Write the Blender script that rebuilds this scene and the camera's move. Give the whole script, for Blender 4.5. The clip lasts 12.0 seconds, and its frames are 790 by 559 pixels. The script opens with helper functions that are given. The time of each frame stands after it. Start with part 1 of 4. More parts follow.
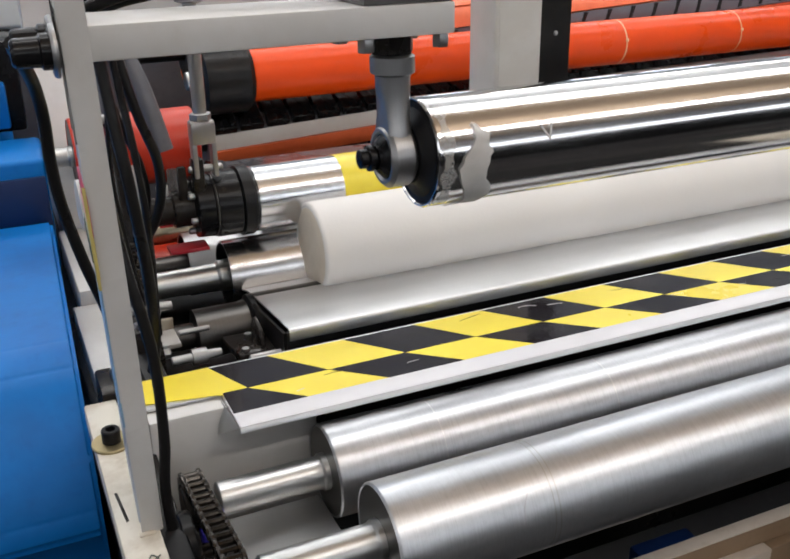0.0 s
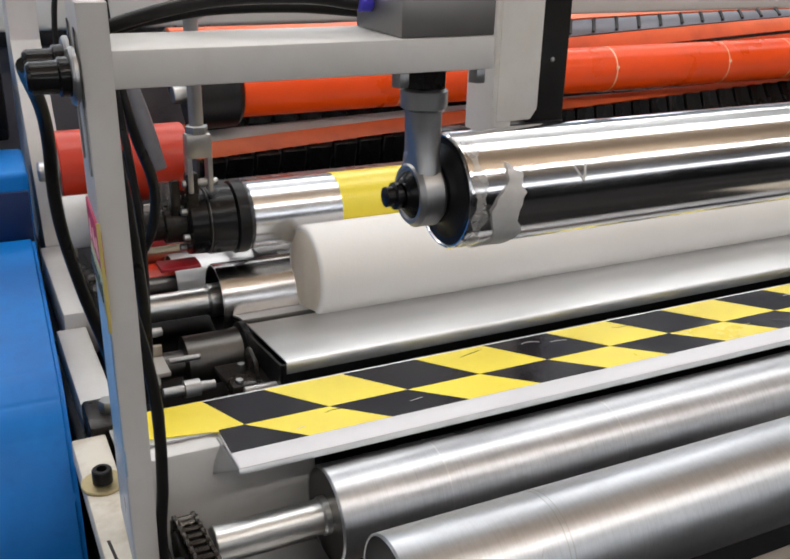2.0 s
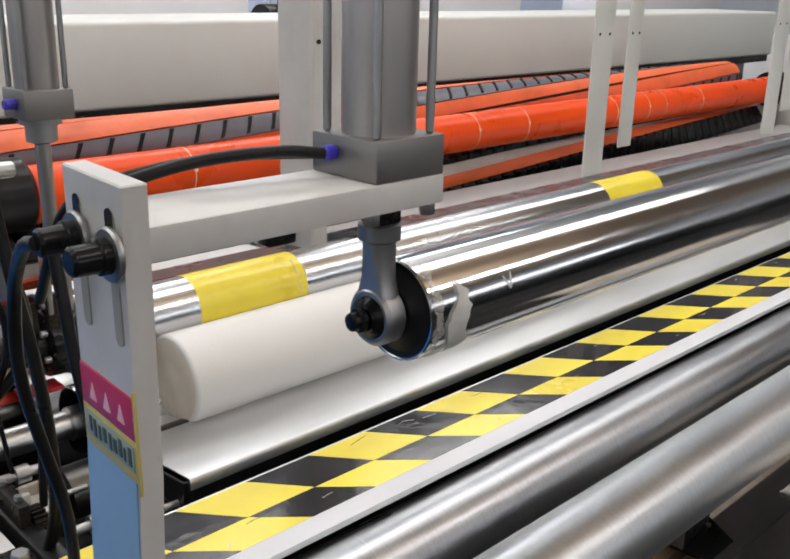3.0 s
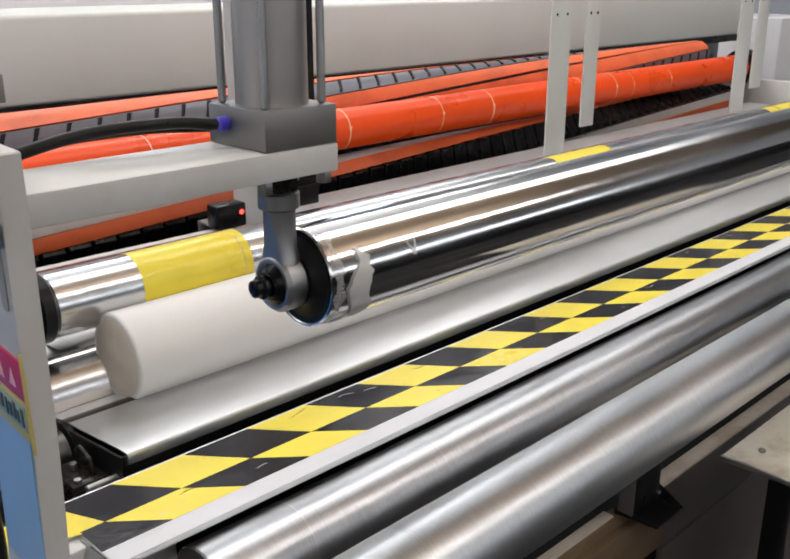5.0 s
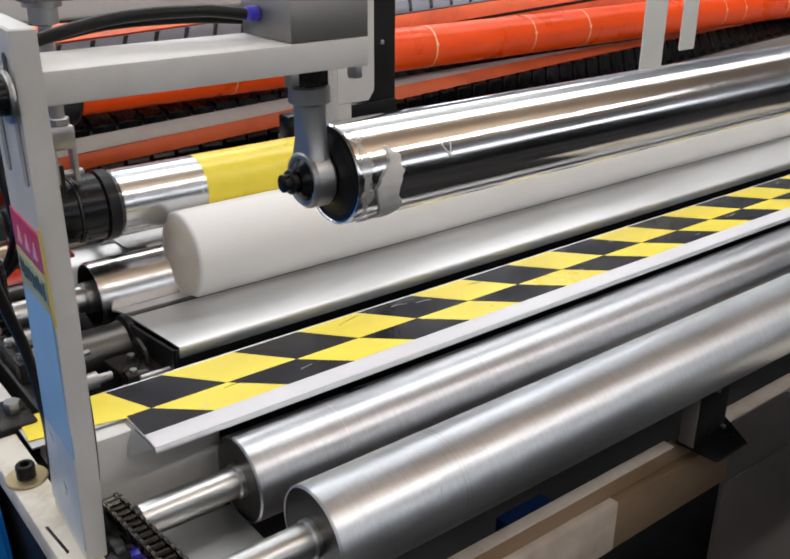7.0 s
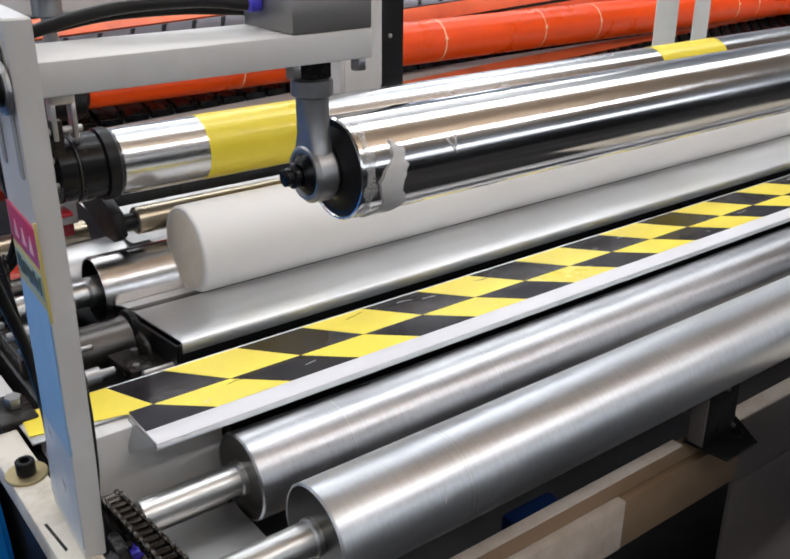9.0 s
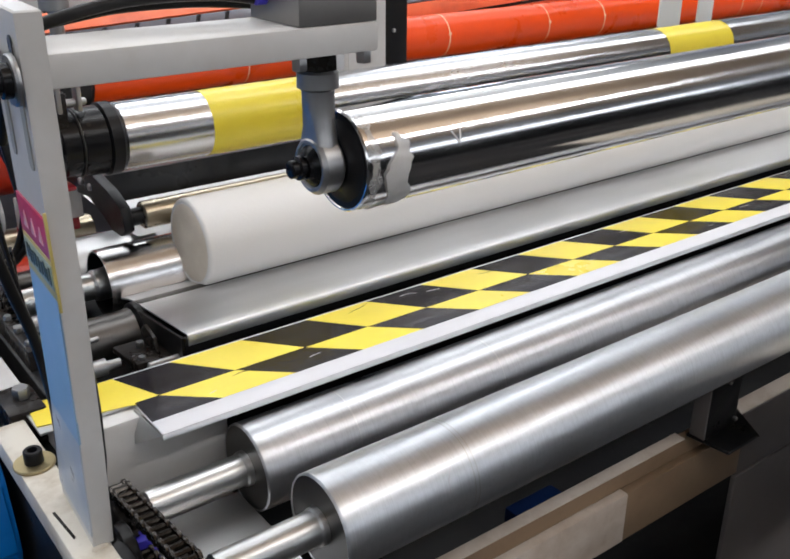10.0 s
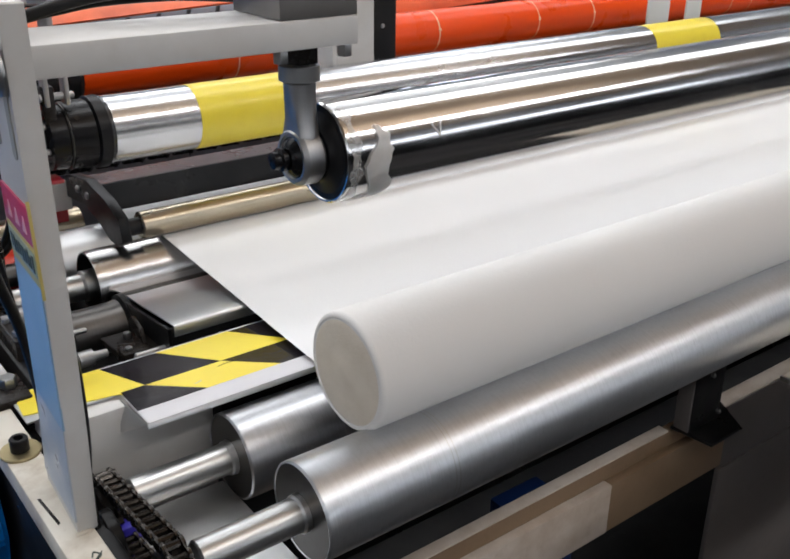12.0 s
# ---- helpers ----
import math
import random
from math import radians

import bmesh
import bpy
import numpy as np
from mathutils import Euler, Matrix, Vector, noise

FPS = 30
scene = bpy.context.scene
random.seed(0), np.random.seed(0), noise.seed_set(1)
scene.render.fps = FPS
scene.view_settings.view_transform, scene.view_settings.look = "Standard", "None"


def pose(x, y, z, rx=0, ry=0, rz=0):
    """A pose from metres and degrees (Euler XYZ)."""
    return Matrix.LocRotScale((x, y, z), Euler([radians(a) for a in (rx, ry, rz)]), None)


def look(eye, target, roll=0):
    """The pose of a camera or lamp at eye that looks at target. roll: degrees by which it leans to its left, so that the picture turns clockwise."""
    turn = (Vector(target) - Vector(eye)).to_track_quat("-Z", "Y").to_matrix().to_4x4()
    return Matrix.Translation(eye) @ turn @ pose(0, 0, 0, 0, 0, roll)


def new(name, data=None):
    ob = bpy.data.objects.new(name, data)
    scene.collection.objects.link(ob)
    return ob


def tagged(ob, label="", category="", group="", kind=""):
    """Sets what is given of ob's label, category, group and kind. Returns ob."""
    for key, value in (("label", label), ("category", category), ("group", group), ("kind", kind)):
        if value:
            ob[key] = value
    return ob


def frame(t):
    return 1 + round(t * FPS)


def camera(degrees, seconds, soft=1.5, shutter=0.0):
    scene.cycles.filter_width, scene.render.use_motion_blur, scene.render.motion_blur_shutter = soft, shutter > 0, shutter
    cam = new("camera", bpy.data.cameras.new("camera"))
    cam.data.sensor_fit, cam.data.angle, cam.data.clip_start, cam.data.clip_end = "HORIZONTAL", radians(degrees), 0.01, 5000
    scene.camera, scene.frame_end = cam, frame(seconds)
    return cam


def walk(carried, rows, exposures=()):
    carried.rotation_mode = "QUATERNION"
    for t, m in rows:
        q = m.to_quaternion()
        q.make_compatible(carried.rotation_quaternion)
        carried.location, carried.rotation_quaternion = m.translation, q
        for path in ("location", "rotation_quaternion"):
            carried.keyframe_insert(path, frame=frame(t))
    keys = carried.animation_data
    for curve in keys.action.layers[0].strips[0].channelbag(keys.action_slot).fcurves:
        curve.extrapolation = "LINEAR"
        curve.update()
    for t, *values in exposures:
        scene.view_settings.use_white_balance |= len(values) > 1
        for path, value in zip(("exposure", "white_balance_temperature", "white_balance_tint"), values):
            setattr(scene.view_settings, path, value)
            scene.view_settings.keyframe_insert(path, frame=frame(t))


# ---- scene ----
cam = camera(46.7, 12.0, 1.9)
PATH = [
    (0, (-0.028, 0.061, 1.465), (0.722, 1.746, 0.691), -1.0),
    (0.5, (-0.018, 0.073, 1.461), (0.716, 1.763, 0.683), -1.0),
    (1, (-0.017, 0.097, 1.458), (0.707, 1.789, 0.677), -0.9),
    (1.5, (-0.025, 0.115, 1.465), (0.692, 1.816, 0.695), -0.1),
    (2, (-0.049, 0.117, 1.472), (0.775, 1.779, 0.723), 1.5),
    (2.5, (-0.136, 0.147, 1.487), (0.95, 1.671, 0.782), 2.6),
    (3, (-0.215, 0.187, 1.534), (1.117, 1.542, 0.91), 1.4),
    (3.5, (-0.217, 0.181, 1.548), (1.166, 1.494, 0.947), 0.3),
    (5.5, (-0.166, 0.101, 1.512), (1.117, 1.474, 0.827), 0.1),
    (6, (-0.154, 0.097, 1.504), (1.052, 1.511, 0.766), 0.3),
    (6.5, (-0.142, 0.086, 1.502), (1.005, 1.527, 0.724), 0.3),
    (7, (-0.139, 0.072, 1.5), (0.993, 1.521, 0.714), 0.3),
    (9, (-0.128, 0.078, 1.496), (0.985, 1.537, 0.7), 0.3),
    (9.5, (-0.131, 0.081, 1.493), (0.978, 1.541, 0.694), 0.3),
    (10, (-0.134, 0.073, 1.495), (0.973, 1.533, 0.691), 0.3),
    (10.5, (-0.134, 0.063, 1.495), (0.977, 1.518, 0.689), 0.5),
    (11, (-0.133, 0.058, 1.496), (0.977, 1.511, 0.687), 0.5),
    (11.5, (-0.135, 0.055, 1.496), (0.977, 1.509, 0.69), 0.6),
    (12, (-0.133, 0.056, 1.495), (0.982, 1.505, 0.685), 0.6),
]
walk(cam, [(t, look(eye, target, roll)) for t, eye, target, roll in PATH], exposures=[(0.0, 0.29, 6440, 10), (3.5, 0.22, 6520, 10), (6.5, 0.26, 6430, 10), (9.0, 0.34, 6220, 10), (11.0, 0.36, 6220, 10), (11.5, 0.29, 6260, 10), (12.0, 0.22, 6280, 10)])

# ---- world and lights ----
world = bpy.data.worlds.new("hall_air")
scene.world = world
world.use_nodes = True
world.node_tree.nodes["Background"].inputs[0].default_value = (0.85, 0.9, 1.0, 1)
world.node_tree.nodes["Background"].inputs[1].default_value = 0.12


def area_lamp(name, x, y, z, sx, sy, watts, tilt=0.0, colour=(1.0, 0.982, 0.96)):
    data = bpy.data.lights.new(name, "AREA")
    data.shape, data.size, data.size_y, data.energy, data.color = "RECTANGLE", sx, sy, watts, colour
    ob = new(name, data)
    ob.matrix_world = pose(x, y, z, tilt, 0, 0)
    return ob


# rows of hall lights under the ceiling, long along the machine
LAMPS = [(1.6, -2.4, 4.3, 9.0, 0.35, 90), (1.6, 1.3, 4.3, 9.0, 0.95, 62), (1.6, 4.6, 4.3, 9.0, 0.95, 90)]
for lx, ly, lz, sx, sy, w in LAMPS:
    area_lamp("hall_light", lx, ly, lz, sx, sy, w * 1.3)
    # upward side of each row, added to brighten the ceiling in reflections
    area_lamp("hall_uplight", lx, ly, lz + 0.12, sx, sy, w * (1.5 if ly > 0 else 1.9), 180)


# ---- materials ----
def material(name):
    m = bpy.data.materials.new(name)
    m.use_nodes = True
    t = m.node_tree
    return m, t, t.nodes["Principled BSDF"]


def link(t, a, b):
    t.links.new(a, b)


def noise_node(t, scale, detail=4.0, stretch=(1, 1, 1), rough=0.6):
    co = t.nodes.new("ShaderNodeTexCoord")
    mp = t.nodes.new("ShaderNodeMapping")
    mp.inputs["Scale"].default_value = stretch
    n = t.nodes.new("ShaderNodeTexNoise")
    n.inputs["Scale"].default_value, n.inputs["Detail"].default_value, n.inputs["Roughness"].default_value = scale, detail, rough
    link(t, co.outputs["Object"], mp.inputs["Vector"])
    link(t, mp.outputs["Vector"], n.inputs["Vector"])
    return n.outputs["Fac"]


def ramp(t, fac, stops):
    r = t.nodes.new("ShaderNodeValToRGB")
    el = r.color_ramp.elements
    while len(el) < len(stops):
        el.new(0.5)
    for e, (p, c) in zip(el, stops):
        e.position, e.color = p, (*c, 1)
    link(t, fac, r.inputs["Fac"])
    return r.outputs["Color"]


def span(t, fac, lo, hi, a=0.0, b=1.0):
    r = t.nodes.new("ShaderNodeMapRange")
    r.inputs["From Min"].default_value, r.inputs["From Max"].default_value = a, b
    r.inputs["To Min"].default_value, r.inputs["To Max"].default_value = lo, hi
    link(t, fac, r.inputs["Value"])
    return r.outputs["Result"]


def mix(t, fac, a, b):
    m = t.nodes.new("ShaderNodeMix")
    m.data_type = "RGBA"
    for s, v in ((0, fac), (6, a), (7, b)):
        if hasattr(v, "is_linked"):
            link(t, v, m.inputs[s])
        else:
            m.inputs[s].default_value = v if s == 0 else (*v, 1)
    return m.outputs[2]


def bump(t, p, height, strength=0.2, distance=0.001):
    b = t.nodes.new("ShaderNodeBump")
    b.inputs["Strength"].default_value, b.inputs["Distance"].default_value = strength, distance
    link(t, height, b.inputs["Height"])
    link(t, b.outputs["Normal"], p.inputs["Normal"])


def paint(name, colour, rough=0.42, wear=0.12, coarse=6.0, fine=90.0, metal=0.0, relief=0.12, dirt=None, coat=0.0):
    """Painted or plain surface: broad stains, fine grain, uneven gloss and a little relief."""
    m, t, p = material(name)
    dark = dirt or tuple(c * 0.6 for c in colour)
    light = tuple(min(1.0, c * 1.06) for c in colour)
    big = noise_node(t, coarse, 5.0)
    small = noise_node(t, fine, 3.0)
    c1 = ramp(t, big, [(0.3, tuple(a + (b - a) * wear * 2 for a, b in zip(colour, dark))), (0.55, colour), (0.8, light)])
    c2 = mix(t, span(t, small, 0.0, wear, 0.55, 0.85), c1, dark)
    link(t, c2, p.inputs["Base Color"])
    link(t, span(t, big, rough - 0.08, rough + 0.14, 0.3, 0.75), p.inputs["Roughness"])
    p.inputs["Metallic"].default_value = metal
    p.inputs["Coat Weight"].default_value = coat
    if max(colour) < 0.03:
        p.inputs["Specular IOR Level"].default_value = 0.2
    bump(t, p, small, relief, 0.0006)
    return m


def brushed(name, colour=(0.56, 0.56, 0.55), rough=0.3, around=True, streak=0.12, relief=0.1, stain=0.25):
    """Turned steel: fine rings round the axis x, broad dull patches."""
    m, t, p = material(name)
    ring = noise_node(t, 60.0, 6.0, (14, 0.35, 0.35) if around else (0.2, 10, 10))
    blot = noise_node(t, 5.0, 5.0, (0.35, 1.6, 1.6))
    fine = noise_node(t, 220.0, 2.0)
    dark = tuple(c * (1 - stain) for c in colour)
    c = ramp(t, blot, [(0.32, dark), (0.6, colour), (0.85, tuple(min(1, v * 1.12) for v in colour))])
    c = mix(t, span(t, ring, 0.0, streak, 0.45, 0.75), c, tuple(v * 0.6 for v in colour))
    c = mix(t, span(t, fine, 0.0, streak * 0.8, 0.5, 0.8), c, tuple(v * 0.65 for v in colour))
    link(t, c, p.inputs["Base Color"])
    p.inputs["Metallic"].default_value = 1.0
    link(t, span(t, blot, rough - 0.06, rough + 0.12, 0.3, 0.75), p.inputs["Roughness"])
    bump(t, p, ring, relief, 0.0004)
    return m


M = {}
M["chrome"] = brushed("chrome", (0.66, 0.655, 0.65), 0.1, True, 0.05, 0.02, 0.08)
M["dull_drum"] = brushed("dull_ground_drum", (0.66, 0.65, 0.64), 0.2, True, 0.15, 0.08, 0.2)
M["satin"] = brushed("satin_chrome", (0.66, 0.67, 0.685), 0.18, True, 0.12, 0.05, 0.12)
M["dusty"] = paint("dark_grey_plate", (0.05, 0.047, 0.05), 0.26, 0.3, 14, 90, 0, 0.2, (0.05, 0.045, 0.05))
M["steel_roll"] = brushed("turned_steel", (0.68, 0.70, 0.73), 0.34, True, 0.36, 0.45, 0.26)
# darker copy of the turned steel; the ledge-side roller's shade is in it
M["steel_shaded"] = brushed("shaded_turned_steel", (0.50, 0.51, 0.53), 0.3, True, 0.45, 0.45, 0.4)
M["steel_shaft"] = brushed("bright_shaft", (0.58, 0.585, 0.58), 0.34, True, 0.16, 0.08, 0.25)
M["steel_sheet"] = brushed("sheet_steel", (0.68, 0.685, 0.69), 0.4, False, 0.10, 0.06, 0.14)
M["steel_dark"] = brushed("dark_steel", (0.13, 0.125, 0.12), 0.36, True, 0.3, 0.12, 0.4)
# brown-tinted chrome; on the guide sleeve the tint is a painted reflection
M["tube_chrome"] = brushed("brown_chrome", (0.46, 0.40, 0.30), 0.26, False, 0.3, 0.05, 0.3)
M["zinc"] = brushed("zinc_fitting", (0.43, 0.43, 0.43), 0.4, True, 0.2, 0.1, 0.3)
M["yellow_zinc"] = brushed("yellowed_zinc", (0.42, 0.35, 0.2), 0.4, True, 0.2, 0.1, 0.3)
M["alu"] = paint("anodised_aluminium", (0.42, 0.4, 0.385), 0.36, 0.10, 8, 160, 0.85, 0.08)
M["alu_block"] = paint("cast_aluminium_block", (0.23, 0.22, 0.215), 0.42, 0.12, 9, 200, 0.7, 0.15)
M["white"] = paint("white_machine_paint", (0.55, 0.545, 0.535), 0.4, 0.15, 7, 60, 0, 0.2, (0.34, 0.3, 0.24))
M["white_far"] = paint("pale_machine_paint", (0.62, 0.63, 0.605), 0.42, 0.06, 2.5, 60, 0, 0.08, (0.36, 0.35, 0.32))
M["white_dirty"] = paint("oily_white_paint", (0.6, 0.57, 0.5), 0.38, 0.34, 14, 60, 0, 0.18, (0.22, 0.15, 0.08))
M["lip"] = paint("white_edge_paint", (0.60, 0.595, 0.62), 0.36, 0.05, 6, 120, 0, 0.06)
M["blue"] = paint("blue_machine_paint", (0.002, 0.15, 0.49), 0.42, 0.22, 6, 70, 0, 0.2, (0.002, 0.04, 0.2))
M["blue"].node_tree.nodes["Principled BSDF"].inputs["Specular IOR Level"].default_value = 0.22
# red of the short drums, darkened because they lie in shadow
M["red_cover"] = paint("shaded_red_cover", (0.50, 0.028, 0.006), 0.34, 0.2, 8, 90, 0, 0.1, (0.2, 0.01, 0.005))
M["dark_red"] = paint("dark_red_paint", (0.32, 0.012, 0.02), 0.4, 0.2, 10, 90)
M["navy"] = paint("navy_paint", (0.003, 0.018, 0.085), 0.4, 0.2, 5, 90)
M["bare_white"] = paint("bright_cabinet_paint", (0.8, 0.8, 0.82), 0.5, 0.04, 2, 60)
M["pale_blue"] = paint("pale_blue_cabinet", (0.45, 0.52, 0.68), 0.5, 0.08, 2, 60)
M["black"] = paint("black_painted_steel", (0.008, 0.008, 0.009), 0.32, 0.2, 12, 140, 0, 0.25, (0.026, 0.024, 0.021))
M["black_gloss"] = paint("black_plastic", (0.006, 0.006, 0.007), 0.24, 0.1, 10, 120, 0, 0.06, (0.02, 0.02, 0.02))
M["rubber"] = paint("black_rubber_hose", (0.007, 0.0065, 0.0065), 0.34, 0.1, 30, 200, 0, 0.1, (0.03, 0.03, 0.03))
M["grime"] = paint("greasy_dark_metal", (0.014, 0.012, 0.011), 0.26, 0.5, 25, 90, 0.0, 0.6, (0.024, 0.02, 0.017))
M["chain"] = paint("greasy_chain_steel", (0.055, 0.050, 0.046), 0.22, 0.5, 40, 200, 0.85, 0.3, (0.02, 0.015, 0.01))
M["paper"] = paint("soft_white_tissue", (0.71, 0.715, 0.72), 0.95, 0.03, 3, 260, 0, 0.35, (0.60, 0.59, 0.57))
# the web's tissue, slightly darker for the log's shaded front
M["paper_log"] = paint("dimmed_wound_tissue", (0.67, 0.66, 0.645), 0.95, 0.05, 4, 260, 0, 0.35, (0.55, 0.52, 0.48))
M["paper_end"] = paint("cut_tissue_edge", (0.62, 0.56, 0.475), 0.95, 0.14, 30, 320, 0, 0.5, (0.45, 0.38, 0.28))
M["yellow"] = paint("yellow_tape", (0.78, 0.64, 0.045), 0.32, 0.14, 9, 45, 0, 0.3, (0.55, 0.38, 0.03), 0.15)
M["tape_black"] = paint("black_tape", (0.012, 0.010, 0.013), 0.14, 0.2, 12, 28, 0, 0.9, (0.03, 0.027, 0.03), 0.15)
M["tape_black"].node_tree.nodes["Principled BSDF"].inputs["Specular IOR Level"].default_value = 0.26
M["clear_tape"] = paint("torn_white_tape", (0.85, 0.84, 0.82), 0.45, 0.12, 40, 150, 0, 0.5, (0.4, 0.39, 0.37))
M["orange"] = paint("orange_rubber_cover", (0.76, 0.068, 0.003), 0.3, 0.14, 6, 70, 0, 0.14, (0.5, 0.04, 0.003))
M["orange"].node_tree.nodes["Principled BSDF"].inputs["Specular IOR Level"].default_value = 0.28
M["orange_dull"] = paint("orange_painted_bar", (0.76, 0.15, 0.05), 0.42, 0.25, 8, 120, 0, 0.1, (0.4, 0.07, 0.03))
M["ring"] = paint("pale_seam_ring", (0.85, 0.5, 0.3), 0.5, 0.1, 20, 200)
M["apron_grey"] = paint("grey_apron_paint", (0.15, 0.135, 0.13), 0.45, 0.35, 5, 40, 0, 0.25)
M["pale_rail"] = paint("pale_rail_paint", (0.62, 0.55, 0.48), 0.45, 0.3, 9, 50, 0, 0.25, (0.3, 0.2, 0.12))
M["tray"] = paint("dull_tray_sheet", (0.36, 0.36, 0.36), 0.45, 0.15, 5, 60, 0.2, 0.1)
M["slit_grey"] = paint("grey_blue_plate", (0.13, 0.135, 0.16), 0.35, 0.2, 9, 90, 0.3, 0.1)
M["grey_bar"] = paint("grey_knife_holder", (0.15, 0.15, 0.165), 0.4, 0.2, 8, 90, 0.3, 0.15, (0.04, 0.04, 0.045))
M["tan"] = paint("brown_rail_paint", (0.25, 0.17, 0.105), 0.5, 0.3, 6, 60, 0, 0.25, (0.14, 0.09, 0.05))
M["red"] = paint("red_label", (0.45, 0.02, 0.09), 0.4, 0.1, 20, 200)
M["green"] = paint("green_label", (0.27, 0.34, 0.27), 0.4, 0.15, 20, 200)
M["label_yellow"] = paint("dull_yellow_label", (0.5, 0.41, 0.13), 0.4, 0.15, 20, 200)
M["label_blue"] = paint("blue_film", (0.24, 0.38, 0.55), 0.3, 0.15, 9, 120)
M["label_pale"] = paint("pale_film_end", (0.38, 0.43, 0.50), 0.3, 0.3, 14, 120, 0, 0.1, (0.5, 0.49, 0.46))
# grey of the post slots, recess shade included
M["slot"] = paint("shaded_slot_grey", (0.30, 0.30, 0.28), 0.5, 0.3, 20, 90)
M["ink"] = paint("ink", (0.05, 0.07, 0.06), 0.5, 0.05)
M["pink"] = paint("pale_print", (0.75, 0.45, 0.5), 0.5, 0.05)
M["blue_plastic"] = paint("violet_blue_plastic", (0.05, 0.04, 0.45), 0.3, 0.08, 20, 150)
# base kept near-black: the aisle's darkness in the reflections is put in here
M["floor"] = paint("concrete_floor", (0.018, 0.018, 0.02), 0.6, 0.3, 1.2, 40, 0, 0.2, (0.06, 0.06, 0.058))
M["wall"] = paint("pale_hall_wall", (0.62, 0.63, 0.65), 0.8, 0.08, 0.6, 30)
M["ceiling"] = paint("hall_ceiling", (0.78, 0.79, 0.8), 0.9, 0.06, 0.6, 30)
M["brown_roof"] = paint("brown_roof_boards", (0.33, 0.235, 0.155), 0.9, 0.10, 0.6, 30)
M["clear_tape"].node_tree.nodes["Principled BSDF"].inputs["Alpha"].default_value = 0.85
M["glue"] = paint("thin_dried_glue", (0.8, 0.79, 0.77), 0.4, 0.2, 60, 200, 0, 0.4)
M["glue"].node_tree.nodes["Principled BSDF"].inputs["Alpha"].default_value = 0.3
m, t, p = material("red_signal_lens")
p.inputs["Base Color"].default_value = (0.6, 0.01, 0.01, 1)
p.inputs["Emission Color"].default_value = (1, 0.03, 0.02, 1)
p.inputs["Emission Strength"].default_value = 6.0
M["signal"] = m
m, t, p = material("daylit_window")
p.inputs["Base Color"].default_value = (0.8, 0.85, 0.9, 1)
p.inputs["Emission Color"].default_value = (0.8, 0.87, 1.0, 1)
p.inputs["Emission Strength"].default_value = 3.0
M["window"] = m
m, t, p = material("bright_south_window")
p.inputs["Base Color"].default_value = (0.8, 0.85, 0.9, 1)
p.inputs["Emission Color"].default_value = (0.93, 0.96, 1.0, 1)
p.inputs["Emission Strength"].default_value = 3.2
M["window_south"] = m
# glow of the added west panels
m, t, p = material("dim_west_window")
p.inputs["Base Color"].default_value = (0.8, 0.85, 0.9, 1)
p.inputs["Emission Color"].default_value = (0.93, 0.96, 1.0, 1)
p.inputs["Emission Strength"].default_value = 1.5
M["window_west"] = m


# ---- shape helpers ----
def ob_from(name, bm, mat, parent=None, label="", smooth=True):
    me = bpy.data.meshes.new(name)
    bmesh.ops.recalc_face_normals(bm, faces=bm.faces[:])
    bm.to_mesh(me)
    bm.free()
    me.materials.append(M[mat])
    if smooth:
        for f in me.polygons:
            f.use_smooth = True
        me.set_sharp_from_angle(angle=radians(38))
    ob = new(name, me)
    if parent:
        ob.parent = parent
    if label:
        ob["label"] = label
    return ob


def part(name, bm, mat, parent, label=""):
    return ob_from(name, bm, mat, parent, label)


def thing(name, label, category, group="", kind="", at=(0, 0, 0)):
    root = tagged(new(name), label, category, group, kind)
    root.location = at
    return root


def add_box(bm, x0, x1, y0, y1, z0, z1, bevel=0.0, seg=2):
    r = bmesh.ops.create_cube(bm, size=1.0)
    vs = r["verts"]
    for v in vs:
        v.co = Vector((x0 + (v.co.x + 0.5) * (x1 - x0), y0 + (v.co.y + 0.5) * (y1 - y0), z0 + (v.co.z + 0.5) * (z1 - z0)))
    if bevel:
        es = list({e for v in vs for e in v.link_edges})
        bmesh.ops.bevel(bm, geom=es, offset=bevel, segments=seg, affect="EDGES", profile=0.5)
    return bm


def box(x0, x1, y0, y1, z0, z1, bevel=0.0015, seg=2):
    return add_box(bmesh.new(), x0, x1, y0, y1, z0, z1, bevel, seg)


def lathe(bm, profile, axis="x", origin=(0, 0, 0), seg=48, closed=True):
    """Turns (along, radius) pairs round an axis."""
    rings = []
    for a, r in profile:
        ring = []
        for i in range(seg):
            th = 2 * math.pi * i / seg
            c, s = r * math.cos(th), r * math.sin(th)
            co = {"x": (a, c, s), "y": (s, a, c), "z": (c, s, a)}[axis]
            ring.append(bm.verts.new(Vector(origin) + Vector(co)))
        rings.append(ring)
    for r0, r1 in zip(rings, rings[1:]):
        for i in range(seg):
            j = (i + 1) % seg
            bm.faces.new((r0[i], r0[j], r1[j], r1[i]))
    if closed:
        bm.faces.new(rings[0][::-1])
        bm.faces.new(rings[-1])
    return bm


def turned(profile, axis="x", origin=(0, 0, 0), seg=48):
    return lathe(bmesh.new(), profile, axis, origin, seg)


def rod(x0, x1, r, origin=(0, 0, 0), axis="x", seg=24, chamfer=0.0015):
    return turned([(x0, r - chamfer), (x0 + chamfer, r), (x1 - chamfer, r), (x1, r - chamfer)], axis, origin, seg)


